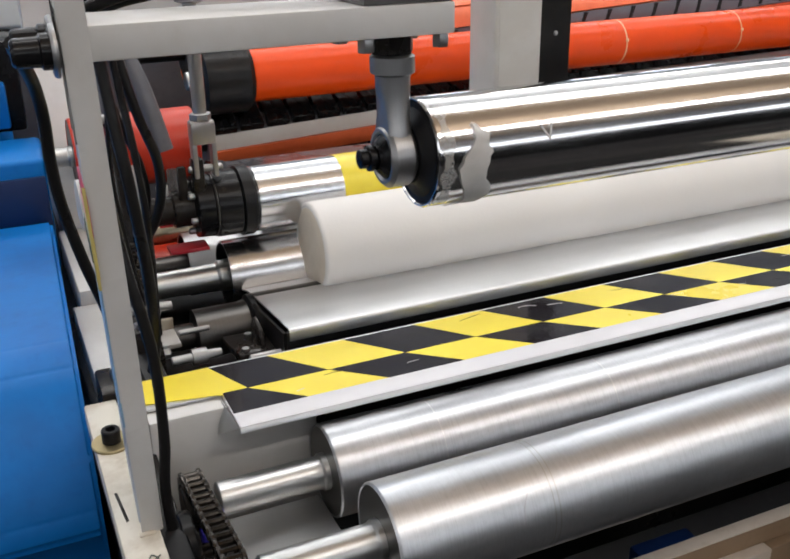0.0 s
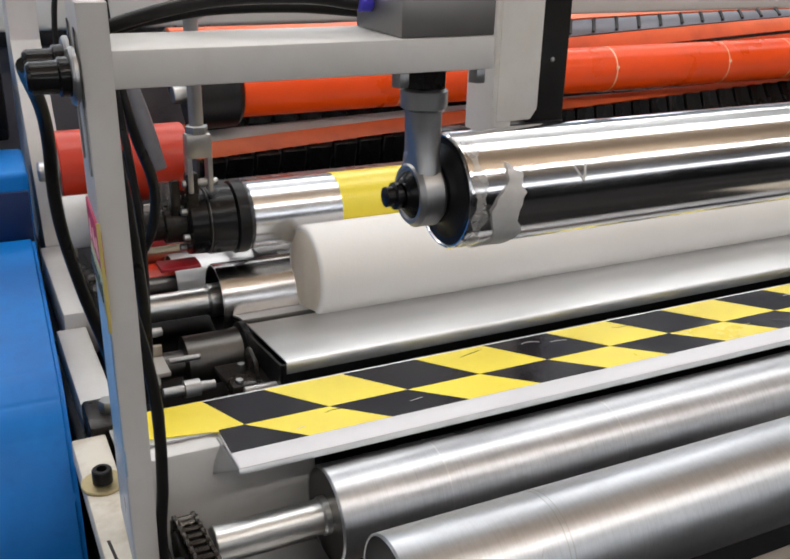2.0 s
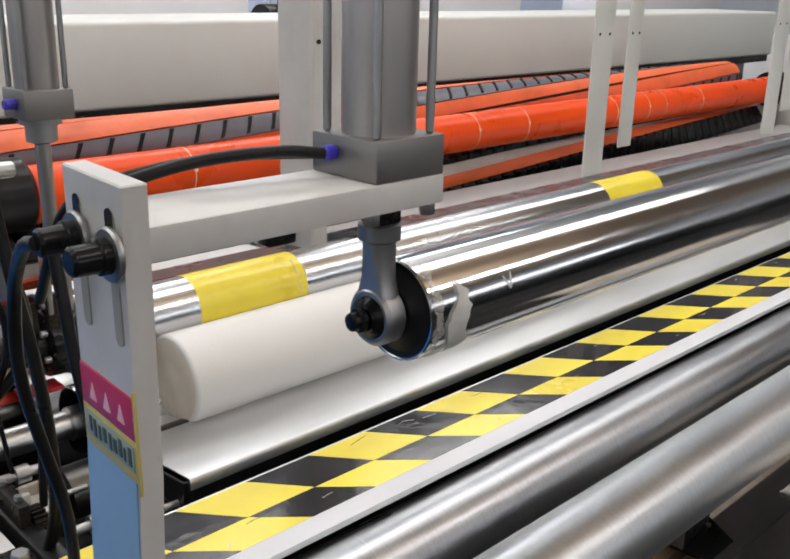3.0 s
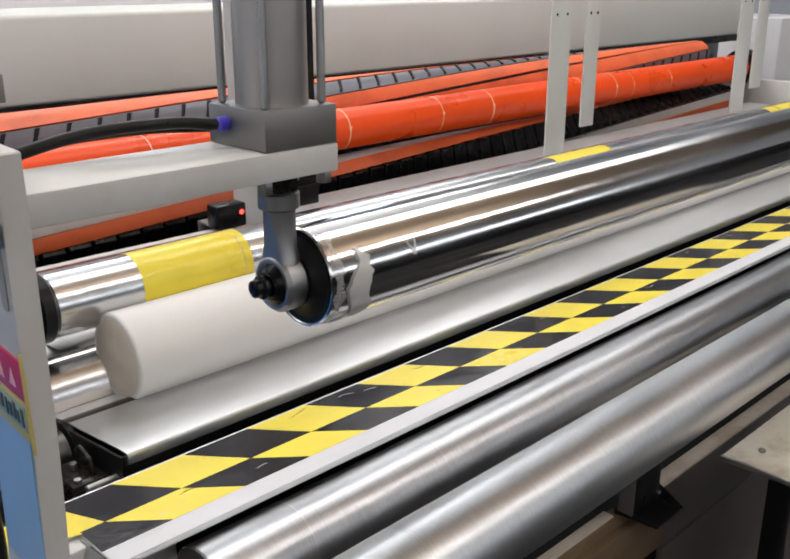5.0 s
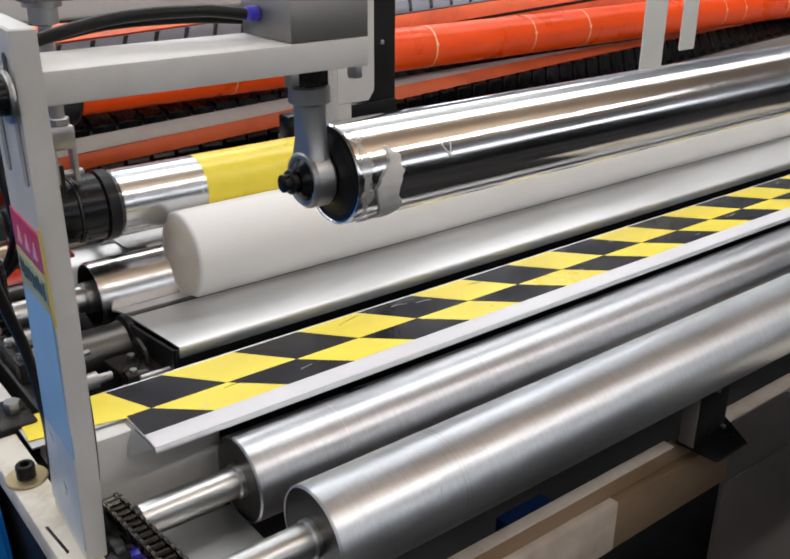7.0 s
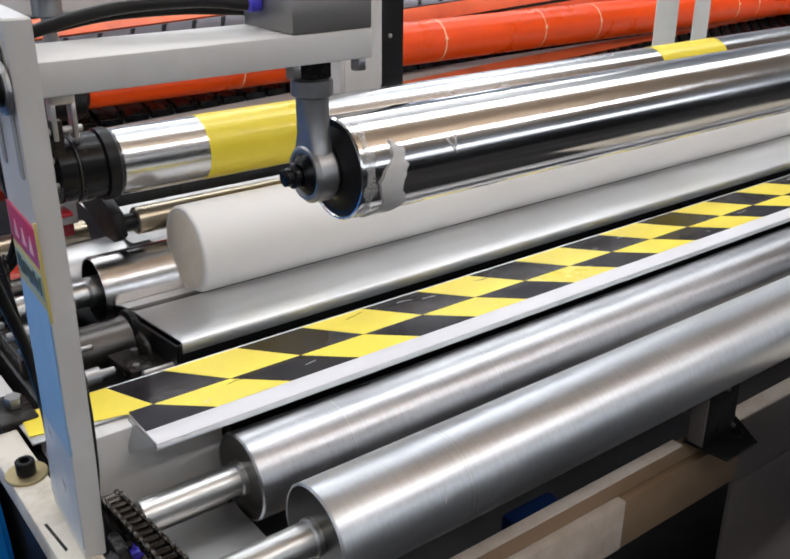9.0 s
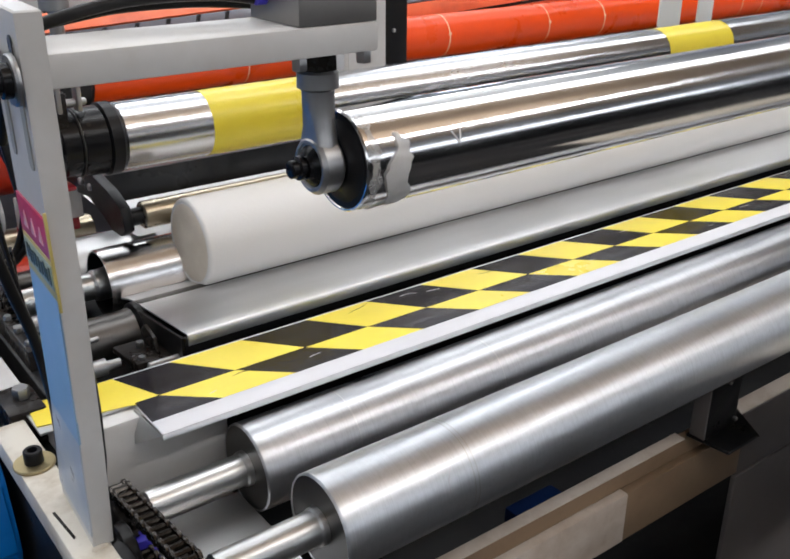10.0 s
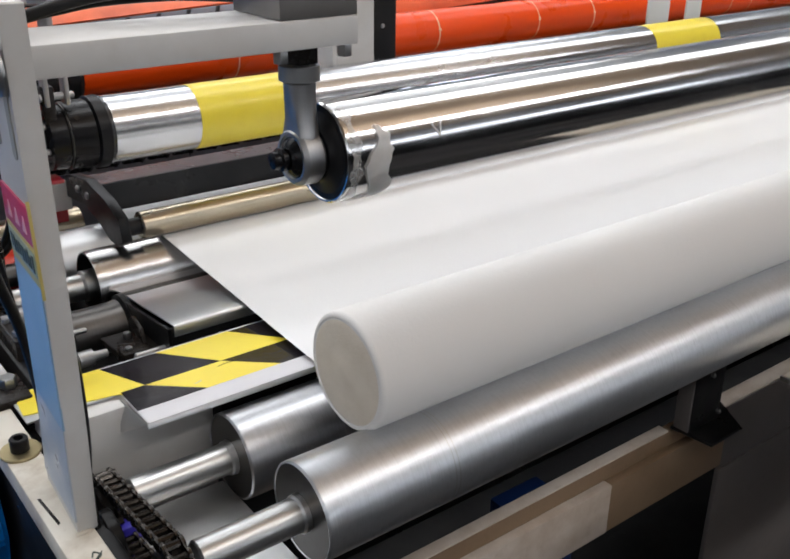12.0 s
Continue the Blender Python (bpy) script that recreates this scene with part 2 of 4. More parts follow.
def ribbon(bm, path, x0, x1, thick):
    """A bent sheet: a path in (y, z) drawn along x, with thickness."""
    n = len(path)
    offs = []
    for i in range(n):
        a, b = path[max(0, i - 1)], path[min(n - 1, i + 1)]
        d = Vector((b[0] - a[0], b[1] - a[1])).normalized()
        offs.append((d.y * thick, -d.x * thick))
    top0 = [bm.verts.new((x0, y, z)) for y, z in path]
    top1 = [bm.verts.new((x1, y, z)) for y, z in path]
    low0 = [bm.verts.new((x0, y + o[0], z + o[1])) for (y, z), o in zip(path, offs)]
    low1 = [bm.verts.new((x1, y + o[0], z + o[1])) for (y, z), o in zip(path, offs)]
    for i in range(n - 1):
        bm.faces.new((top0[i], top0[i + 1], top1[i + 1], top1[i]))
        bm.faces.new((low0[i], low1[i], low1[i + 1], low0[i + 1]))
        bm.faces.new((top0[i], low0[i], low0[i + 1], top0[i + 1]))
        bm.faces.new((top1[i], top1[i + 1], low1[i + 1], low1[i]))
    for i in (0, n - 1):
        bm.faces.new((top0[i], top1[i], low1[i], low0[i]))
    return bm


def prism(outline, axis, a0, a1, bevel=0.0, seg=1):
    """An outline in the two other axes, drawn along axis from a0 to a1."""
    bm = bmesh.new()

    def co(u, v, a):
        return {"x": (a, u, v), "y": (u, a, v), "z": (u, v, a)}[axis]
    lo = [bm.verts.new(co(u, v, a0)) for u, v in outline]
    hi = [bm.verts.new(co(u, v, a1)) for u, v in outline]
    bm.faces.new(lo)
    bm.faces.new(hi[::-1])
    for i in range(len(lo)):
        j = (i + 1) % len(lo)
        bm.faces.new((lo[i], hi[i], hi[j], lo[j]))
    if bevel:
        bmesh.ops.bevel(bm, geom=bm.edges[:], offset=bevel, segments=seg, affect="EDGES")
    return bm


def smooth_path(points, steps=8):
    """Catmull-Rom points through the given ones."""
    P = [Vector(p) for p in points]
    P = [P[0] * 2 - P[1]] + P + [P[-1] * 2 - P[-2]]
    out = []
    for i in range(1, len(P) - 2):
        a, b, c, d = P[i - 1:i + 3]
        for k in range(steps):
            u = k / steps
            out.append(0.5 * ((2 * b) + (c - a) * u + (2 * a - 5 * b + 4 * c - d) * u * u + (3 * b - a - 3 * c + d) * u ** 3))
    out.append(P[-2])
    return out


def hose_mesh(points, r, seg=10, steps=8):
    pts = smooth_path(points, steps)
    bm = bmesh.new()
    rings = []
    up = Vector((0.13, 0.21, 0.97))
    for i, q in enumerate(pts):
        d = (pts[min(i + 1, len(pts) - 1)] - pts[max(i - 1, 0)]).normalized()
        s = d.cross(up).normalized()
        u = s.cross(d).normalized()
        rings.append([bm.verts.new(q + r * (math.cos(a) * s + math.sin(a) * u)) for a in [2 * math.pi * k / seg for k in range(seg)]])
    for r0, r1 in zip(rings, rings[1:]):
        for i in range(seg):
            j = (i + 1) % seg
            bm.faces.new((r0[i], r0[j], r1[j], r1[i]))
    bm.faces.new(rings[0][::-1])
    bm.faces.new(rings[-1])
    return bm


def hexagon(r, z0, z1, origin, axis="z"):
    return turned([(z0, r * 0.93), (z0 + 0.001, r), (z1 - 0.001, r), (z1, r * 0.9)], axis, origin, 6)


def socket_screw(name, x, y, z, r, h, mat="grime", parent=None):
    """Cap head with a hex recess, standing up from z."""
    bm = turned([(0, r), (h - 0.001, r), (h, r * 0.9), (h, r * 0.55), (h * 0.45, r * 0.55), (h * 0.45, 0.0004)], "z", (x, y, z), 20)
    return part(name, bm, mat, parent)

XR = 3.6  # the far ends of the long parts

# ---- hall ----
def structure(name, bm, mat, label, category):
    return tagged(ob_from(name, bm, mat, None, "", False), label, category, kind="structure")


structure("floor", box(-8, 14, -8, 14, -0.2, 0.0, 0), "floor", "near-black concrete workshop floor with paler patches", "floor")
structure("ceiling", box(-8, 14, 0.95, 14, 5.6, 5.8, 0), "ceiling", "white workshop ceiling above the lights", "ceiling")
structure("ceiling_south", box(-8, 14, -8, 0.95, 5.6, 5.8, 0), "brown_roof", "brown boarded roof over the aisle", "ceiling")
structure("wall_south", box(-8, 14, -8.2, -8, 0.0, 5.6, 0), "wall", "pale upper wall of the workshop", "wall")
# unseen wall, added so the chrome reflects black low down
structure("partition", box(-8, 14, -3.2, -3.0, 0.0, 1.7, 0), "black", "unseen dark wall added to darken the roller reflections", "partition")
structure("wall_west", box(-8.2, -8, -8, 14, 0.0, 5.6, 0), "wall", "pale side wall of the workshop", "wall")
structure("wall_east", box(14, 14.2, -8, 14, 0.0, 5.6, 0), "wall", "pale far side wall of the workshop", "wall")
north = structure("wall_north", box(-8, 14, 14, 14.2, 0.0, 5.6, 0), "wall", "pale far wall with bright windows", "wall")
# far windows lie above the view; their glow is added to brighten the background
for k in range(9):
    w = thing("window_%d" % (k + 1), "tall bright window with thin frame in far wall", "window", kind="structure")
    x0 = -6.5 + 2.2 * k
    part("window_pane", box(x0, x0 + 1.7, 13.94, 13.97, 1.3, 4.2, 0), "window", w)
    for a in (x0 - 0.05, x0 + 0.83, x0 + 1.7):
        part("window_frame", box(a, a + 0.06, 13.9, 13.98, 1.25, 4.25, 0), "white_far", w)

for k in range(9):
    w = thing("window_%d" % (k + 10), "bright high window band in the south wall", "window", kind="structure")
    x0 = -7.5 + 2.35 * k
    part("window_pane", box(x0, x0 + 2.2, -7.97, -7.94, 2.6, 3.35, 0), "window_south", w)
    part("window_frame", box(x0 + 2.2, x0 + 2.35, -7.98, -7.9, 2.55, 3.4, 0), "white_far", w)
# unseen glowing panels on the west wall, added to light left-facing ends
for k in range(5):
    w = thing("window_%d" % (k + 19), "bright high window in the west wall", "window", kind="structure")
    y0 = -6.5 + 3.0 * k
    part("window_pane", box(-7.97, -7.94, y0, y0 + 2.4, 2.2, 3.9, 0), "window_west", w)
    part("window_frame", box(-7.98, -7.9, y0 + 2.4, y0 + 2.5, 2.15, 3.95, 0), "white_far", w)

# ---- rollers ----
def roller(name, y, z, r, x0, x1, mat, label, shaft_r, shaft_x0, group="", edge=0.002, end="steel_dark", lip=0.0014, hollow=0.0):
    """A turned drum with a recessed end, on a shaft that runs out to the left. Its origin lies on the axis."""
    root = thing(name, label, "roller", group)
    root.location = (0, y, z)
    if hollow:
        q = r - lip
        part("drum", turned([(x0 + hollow, q * 0.3), (x0 + hollow, q), (x0, q), (x0, r - edge * 0.5), (x0 + edge, r), (x1 - edge, r), (x1, r - edge)], seg=96), mat, root)
        # black lining stands for the shade inside the open drum
        part("end_cup", turned([(x0 + hollow - 0.0015, 0.006), (x0 + hollow - 0.0012, q - 0.0016), (x0 + 0.0012, q - 0.0012), (x0 + 0.0008, q - 0.0002), (x0 + hollow, q - 0.0002)], seg=64), end, root, "black lining for the shaded hollow end")
        if shaft_r:
            part("shaft", rod(shaft_x0, x0 + hollow, shaft_r, seg=36), "steel_dark", root, "dark turned shaft")
        return root
    part("drum", turned([(x0 + 0.0015, r * 0.2), (x0 + 0.0015, r - lip - 0.001), (x0, r - lip), (x0, r - edge), (x0 + edge, r), (x1 - edge, r), (x1, r - edge)], seg=96), mat, root)
    part("end_face", rod(x0 + 0.001, x0 + 0.006, r - lip - 0.0006, seg=48, chamfer=0.0005), end, root, "dark end face")
    if shaft_r:
        part("shaft", turned([(shaft_x0, shaft_r - 0.002), (shaft_x0 + 0.002, shaft_r), (x0 - 0.006, shaft_r), (x0 - 0.004, shaft_r * 1.12), (x0 + 0.004, shaft_r * 1.12)], seg=40), "steel_shaft", root, "bright turned shaft")
    return root


F2 = roller("front_roller", 0.636, 0.968, 0.0485, 0.209, XR, "steel_roll", "turned grey steel roller on a bright shaft, scratched", 0.0165, 0.106, "front rollers")
F1 = roller("front_roller", 0.780, 0.946, 0.0468, 0.213, XR, "steel_shaded", "turned grey steel roller beside the striped ledge", 0.0165, 0.106, "front rollers")
for root, r, xs in ((F2, 0.0485, (0.352, 0.357)), (F1, 0.0468, (0.325, 0.53))):
    for xx in xs:
        part("score_mark", turned([(xx, r - 0.0006), (xx + 0.0002, r + 0.00025), (xx + 0.0012, r + 0.00025), (xx + 0.0014, r - 0.0006)], seg=64), "steel_shaft", root, "thin bright turning mark")


for xa, aa, xb, ab in ((0.330, 138, 0.324, 150), (0.324, 150, 0.322, 166), (0.345, 128, 0.350, 124), (0.62, 120, 0.64, 112)):
    pts = []
    for i in range(4):
        u = i / 3
        th = radians(aa + (ab - aa) * u)
        pts.append((xa + (xb - xa) * u, 0.0486 * math.cos(th), 0.0486 * math.sin(th)))
    part("scratch", hose_mesh(pts, 0.0005, 6, 3), "lip", F2, "bright scratch")


def sprocket(parent, x, teeth=15, r=0.024):
    out = []
    for i in range(teeth * 4):
        a = 2 * math.pi * i / (teeth * 4)
        rr = r + (0.0028 if i % 4 in (0, 1) else -0.0018)
        out.append((rr * math.cos(a), rr * math.sin(a)))
    part("sprocket", prism(out, "x", x - 0.0025, x + 0.0025), "grime", parent, "greasy toothed sprocket")
    part("sprocket_hub", rod(x - 0.012, x + 0.012, 0.0195, seg=28), "grime", parent)


for root in (F1, F2):
    sprocket(root, 0.086)

# drive chain round both sprockets
chain = thing("roller_chain", "greasy double-sided steel roller chain round two sprockets", "chain")
CR = 0.0262
ca, cb = Vector((0.780, 0.9455)), Vector((0.636, 0.967))
cd = (cb - ca).normalized()
cn = Vector((-cd.y, cd.x))
if cn.y < 0:
    cn = -cn
span_len = (cb - ca).length
loop_len = 2 * span_len + 2 * math.pi * CR
links = 36


def chain_point(s):
    s %= loop_len
    if s < span_len:
        return ca + cn * CR + cd * s
    s -= span_len
    if s < math.pi * CR:
        a = s / CR
        return cb + cn * CR * math.cos(a) + cd * CR * math.sin(a)
    s -= math.pi * CR
    if s < span_len:
        return cb - cn * CR - cd * s
    a = (s - span_len) / CR
    return ca - cn * CR * math.cos(a) - cd * CR * math.sin(a)


def link_mesh(wide):
    bm = bmesh.new()
    half = loop_len / links / 2
    for sx in (-1, 1):
        for off in (-1, 1):
            lathe(bm, [(sx * wide - 0.0008, 0.0064), (sx * wide + 0.0008, 0.0064)], "x", (0, off * half, 0), 12)
        add_box(bm, sx * wide - 0.0008, sx * wide + 0.0008, -half, half, -0.0050, 0.0050)
    lathe(bm, [(-wide, 0.0042), (wide, 0.0042)], "x", (0, half, 0), 10)
    me = bpy.data.meshes.new("link")
    bmesh.ops.recalc_face_normals(bm, faces=bm.faces[:])
    bm.to_mesh(me)
    bm.free()
    me.materials.append(M["chain"])
    return me


LM = (link_mesh(0.0075), link_mesh(0.0092))
for i in range(links):
    s = loop_len * (i + 0.5) / links
    q, q2 = chain_point(s - 0.002), chain_point(s + 0.002)
    o = new("link", LM[i % 2])
    o.parent = chain
    q0 = chain_point(s)
    o.matrix_basis = pose(0.086, q0.x, q0.y, math.degrees(math.atan2(q2.y - q.y, q2.x - q.x)), 0, 0)

# ---- ledge with hazard tape ----
ledge = thing("guide_ledge", "folded sheet-steel ledge with white front edge, bent at its corner", "ledge")
part("sheet", ribbon(bmesh.new(), [(0.8005, 0.997), (0.801, 1.001), (0.803, 1.003), (0.935, 1.003)], 0.139, XR, 0.002), "steel_sheet", ledge)
part("sheet_tail", ribbon(bmesh.new(), [(0.872, 1.0035), (0.935, 1.0030)], 0.045, 0.139, 0.002), "steel_sheet", ledge)
part("white_edge", box(0.1395, XR, 0.8005, 0.828, 1.0032, 1.0042, 0.0004), "lip", ledge, "white painted front edge")
bm = bmesh.new()
flap = [bm.verts.new(c) for c in ((0.1385, 0.803, 1.0015), (0.1365, 0.866, 1.0015), (0.126, 0.846, 0.974))]
bm.faces.new(flap)
bmesh.ops.solidify(bm, geom=bm.faces[:], thickness=0.0015)
part("bent_corner", bm, "steel_sheet", ledge, "bent-down sheet corner")

tape = thing("hazard_tape", "yellow and black diagonal hazard tape stuck along ledge", "tape")
PITCH, YM = 0.0886, 0.872


def stripe(k, far):
    """One slanted block of tape: far row or near row of the two."""
    xa, xb = 0.166 + PITCH * k, 0.166 + PITCH * (k + 1)
    if far:
        y1, sh = 0.931, -0.050
    else:
        y1, sh = 0.8285, 0.050
    lim = 0.140
    pts = [(xa, YM), (xb, YM), (xb + sh, y1), (xa + sh, y1)]
    pts = [(max(lim, a), b) for a, b in pts]
    z0 = 1.0033 + (0.0002 if k % 2 else 0)
    bm = prism(pts, "z", z0, z0 + 0.0006)
    yellow = (k % 2 == 1) if far else (k % 2 == 0)
    return part("tape_stripe", bm, "yellow" if yellow else "tape_black", tape)


for k in range(-1, 32):
    for far in (True, False):
        stripe(k, far)
part("tape_stripe", prism([(0.050, 0.932), (0.1398, 0.932), (0.1398, 0.867), (0.134, 0.870), (0.046, 0.886)], "z", 1.0038, 1.0045), "yellow", tape, "ragged yellow tape end")

# creases and short pale lines in the tape
random.seed(33)
for i in range(13):
    cx, cy = 0.26 + 0.19 * i + random.uniform(-0.03, 0.03), random.choice((0.846, 0.86, 0.885, 0.905, 0.92)) + random.uniform(-0.006, 0.006)
    n, a = random.uniform(0.012, 0.036), random.uniform(-0.5, 0.5)
    pts = [(cx + n * u, cy + n * u * a + random.uniform(-0.002, 0.002), 1.0036 + 0.0003 * (1 - u * u)) for u in (-1, -0.4, 0.2, 1)]
    part("crease", hose_mesh(pts, random.uniform(0.0003, 0.0006), 6, 3), "tape_black", tape, "raised crease in the tape")
for i in range(14):
    cx, cy = 0.25 + 0.12 * i + random.uniform(-0.05, 0.05), random.uniform(0.84, 0.92)
    n = random.uniform(0.004, 0.014)
    pts = [(cx - n, cy, 1.0041), (cx, cy + random.uniform(-0.002, 0.002), 1.0042), (cx + n, cy + random.uniform(-0.004, 0.004), 1.0041)]
    part("pale_line", hose_mesh(pts, 0.00035, 5, 3), "clear_tape", tape, "short pale line")

# cross beam that carries the ledge; its black length stands for shade
beam = thing("cross_beam", "white painted beam under striped ledge, blackened beyond its end", "beam")
part("beam_end", box(0.062, 0.232, 0.852, 0.930, 0.86, 0.9995, 0.003), "white", beam)
part("shaded_web", box(0.234, XR, 0.836, 0.930, 0.80, 0.9985, 0.002), "black", beam, "beam length blackened for the shaded gap")

# ---- cradle: guide sheet over a dull drum ----
cradle = thing("cradle_plate", "bright bent steel guide sheet with black front fold", "plate", at=(-0.003, 0.003, -0.004))
arc = [(0.958 - 0.004 * math.sin(a), 1.016 + 0.004 * math.cos(a)) for a in [math.pi / 2 - math.pi / 2 * i / 5 for i in range(6)]]
part("sheet", ribbon(bmesh.new(), [(0.954, 1.006)] + arc + [(1.00, 1.0155), (1.06, 1.0085), (1.11, 1.0035), (1.135, 0.9985), (1.160, 0.9905)], 0.243, XR, 0.002), "steel_sheet", cradle)
part("front_fold", box(0.240, XR, 0.9565, 0.962, 0.94, 1.0155, 0.001), "black", cradle, "black front fold")
part("end_flange", prism([(0.957, 0.94), (0.957, 1.016), (1.09, 1.001), (1.09, 0.94)], "x", 0.236, 0.2395), "black", cradle, "black end flange")
lower = thing("lower_drum", "dull dark steel drum with open black end under guide sheet", "roller")
lower.location = (0.014, 1.105, 0.962)
part("drum", turned([(0.226, 0.012), (0.226, 0.0375), (0.227, 0.039), (XR, 0.039)], seg=64), "steel_dark", lower)
part("end_disc", turned([(0.2150, 0.010), (0.2160, 0.034), (0.2180, 0.0385), (0.2255, 0.0388), (0.2255, 0.012)], seg=56), "black", lower, "black drum end disc")
part("shaft", rod(0.09, 0.22, 0.016), "steel_dark", lower)
part("sleeve", turned([(0.146, 0.016), (0.148, 0.0315), (0.206, 0.0315), (0.2145, 0.033)], seg=40), "steel_dark", lower, "dark sleeve")
clamp = thing("end_clamp", "greasy black clamp block with bright pins beside drum", "clamp", at=(0.006, 0.002, -0.003))
part("angle_plate", prism([(0.178, 1.052), (0.182, 1.000), (0.196, 0.985), (0.236, 0.972), (0.2385, 1.052)], "z", 0.972, 0.980, 0.001), "grime", clamp, "black angle plate")
part("upstand", prism([(1.004, 0.98), (1.05, 0.98), (1.05, 0.995), (1.036, 1.006), (1.012, 0.998)], "x", 0.214, 0.219, 0.001), "grime", clamp)
part("block", box(0.182, 0.212, 0.986, 1.012, 0.955, 0.984, 0.003), "grime", clamp)
part("pin", rod(0.190, 0.236, 0.0048, (0, 0.972, 0.985)), "zinc", clamp, "bright clamp pin")
part("pin", rod(0.128, 0.166, 0.0035, (0, 1.06, 0.992)), "zinc", clamp, "bright clamp pin")
for sx, sy in ((0.192, 0.995), (0.205, 1.032)):
    part("screw", hexagon(0.005, 0.980, 0.988, (sx, sy, 0)), "zinc", clamp)

# ---- winding drum behind the log ----
drum = roller("winding_drum", 1.212, 0.989, 0.047, 0.229, XR, "dull_drum", "ground steel winding drum with black open end", 0.015, 0.09, end="black", lip=0.0025, hollow=0.035)
part("neck", turned([(0.118, 0.014), (0.120, 0.0178), (0.217, 0.0182), (0.221, 0.0215), (0.259, 0.022)], seg=40), "steel_shaft", drum, "bright worn drum neck")
drum2 = roller("feed_drum", 1.31, 0.977, 0.046, 0.195, XR, "steel_sheet", "pale feed drum with black open end behind winding drum", 0.016, 0.05, end="black", lip=0.0025, hollow=0.03)

# ---- paper ----
RL = 0.0605
log = thing("paper_log", "long log of white tissue paper with soft edges", "paper roll")
end = 0.0052
prof = [(0.0, RL - 0.0125), (0.0008, RL - 0.006)] + [(end - end * math.cos(a), RL - end + end * math.sin(a)) for a in [math.pi / 2 * i / 6 for i in range(7)]] + [(XR - 0.33, RL), (XR - 0.325, RL - 0.005)]
part("wound_paper", turned(prof, seg=96), "paper_log", log)
part("cut_end", turned([(-0.0012, 0.0006), (-0.0014, 0.012), (-0.0008, 0.0135), (-0.0012, 0.03), (-0.0010, RL - 0.012), (0.0006, RL - 0.0075)], seg=72), "paper_end", log, "beige cut end of the wound sheets")

web = tagged(ob_from("paper_web", ribbon(bmesh.new(), [(0.0, 0.0), (0.08, 0.0008), (0.16, 0.0), (0.25, 0.0007), (0.33, 0.0), (0.50, 0.0)], 0.331, XR - 0.03, 0.0006), "paper"), "thin white tissue web trailing behind the log", "paper")
feed = tagged(ob_from("feed_web", ribbon(bmesh.new(), [(1.256, 1.0290), (1.275, 1.0270), (1.31, 1.0252), (1.36, 1.0280), (1.48, 1.030)], 0.307, XR - 0.02, 0.0008), "paper"), "white tissue web lying towards the cutting unit", "paper")

# ---- rider roller with yellow bands ----
rider = roller("rider_roller", 1.21, 1.101, 0.0437, 0.256, XR, "satin", "polished rider roller wrapped with yellow tape bands", 0, 0, end="black")
for xa, xb in ((0.376, 0.554), (1.333, 1.535), (2.33, 2.52)):
    w = (xb - xa) / 6
    pr = [(xa, 0.0434)] + [(xa + w * i, 0.0441 + 0.0002 * (i % 2)) for i in range(7)] + [(xb, 0.0434)]
    part("yellow_band", turned(pr, seg=72), "yellow", rider, "yellow tape band")
for i in range(7):
    th = radians(118 + 11 * i)
    q = (0.540, 0.0446 * math.cos(th), 0.0446 * math.sin(th))
    part("tape_tick", hose_mesh([(q[0], 0.0446 * math.cos(th - 0.05), 0.0446 * math.sin(th - 0.05)), q, (q[0], 0.0446 * math.cos(th + 0.05), 0.0446 * math.sin(th + 0.05))], 0.0007, 6, 2), "lip", rider, "small white nick in the tape")
part("rubber_ring", turned([(0.236, 0.036), (0.238, 0.0465), (0.252, 0.0465), (0.2555, 0.043)], seg=64), "black", rider, "black end ring")
hub = part("housing", turned([(0.178, 0.030), (0.180, 0.0405), (0.200, 0.0415), (0.2015, 0.0395), (0.2035, 0.0395), (0.205, 0.0435), (0.235, 0.0435), (0.2365, 0.040)], seg=56), "black_gloss", rider, "black bearing housing")
part("journal", turned([(0.118, 0.014), (0.120, 0.0185), (0.150, 0.0185), (0.152, 0.024), (0.177, 0.024)], seg=36), "grime", rider)
for i in range(6):
    a = 2 * math.pi * (i + 0.3) / 6
    part("screw", rod(0.169, 0.178, 0.0042, (0, 0.031 * math.cos(a), 0.031 * math.sin(a)), seg=12), "zinc", hub)
part("arm", prism([(0.01, -0.03), (0.055, -0.01), (0.055, 0.04), (0.012, 0.05), (-0.022, 0.062), (-0.026, 0.03)], "x", 0.158, 0.170, 0.002), "grime", rider, "dark steel swing arm")
for sx in (0.179, 0.2035):
    part("clevis_fork", box(sx, sx + 0.0065, -0.032, -0.014, 0.045, 0.092, 0.002), "alu", rider, "bright clevis fork")
part("clevis_head", box(0.179, 0.210, -0.034, -0.012, 0.088, 0.118, 0.004), "alu", rider, "bright clevis head")
part("clevis_rod", rod(0.118, 0.38, 0.0085, (0.1945, -0.023, 0), "z"), "alu", rider, "bright piston rod")
part("clevis_nut", hexagon(0.0135, 0.118, 0.127, (0.1945, -0.023, 0)), "zinc", rider)
part("clevis_pin", rod(0.173, 0.217, 0.0048, (0, -0.023, 0.056)), "zinc", rider)
for i in range(4):
    a = 2 * math.pi * (i + 0.55) / 4
    ca_, sa_ = math.cos(a), math.sin(a)
    part("set_screw", hose_mesh([(0.213, 0.0425 * ca_, 0.0425 * sa_), (0.213, 0.0437 * ca_, 0.0437 * sa_), (0.213, 0.0448 * ca_, 0.0448 * sa_)], 0.0032, 8, 2), "grime", hub, "greasy set screw")
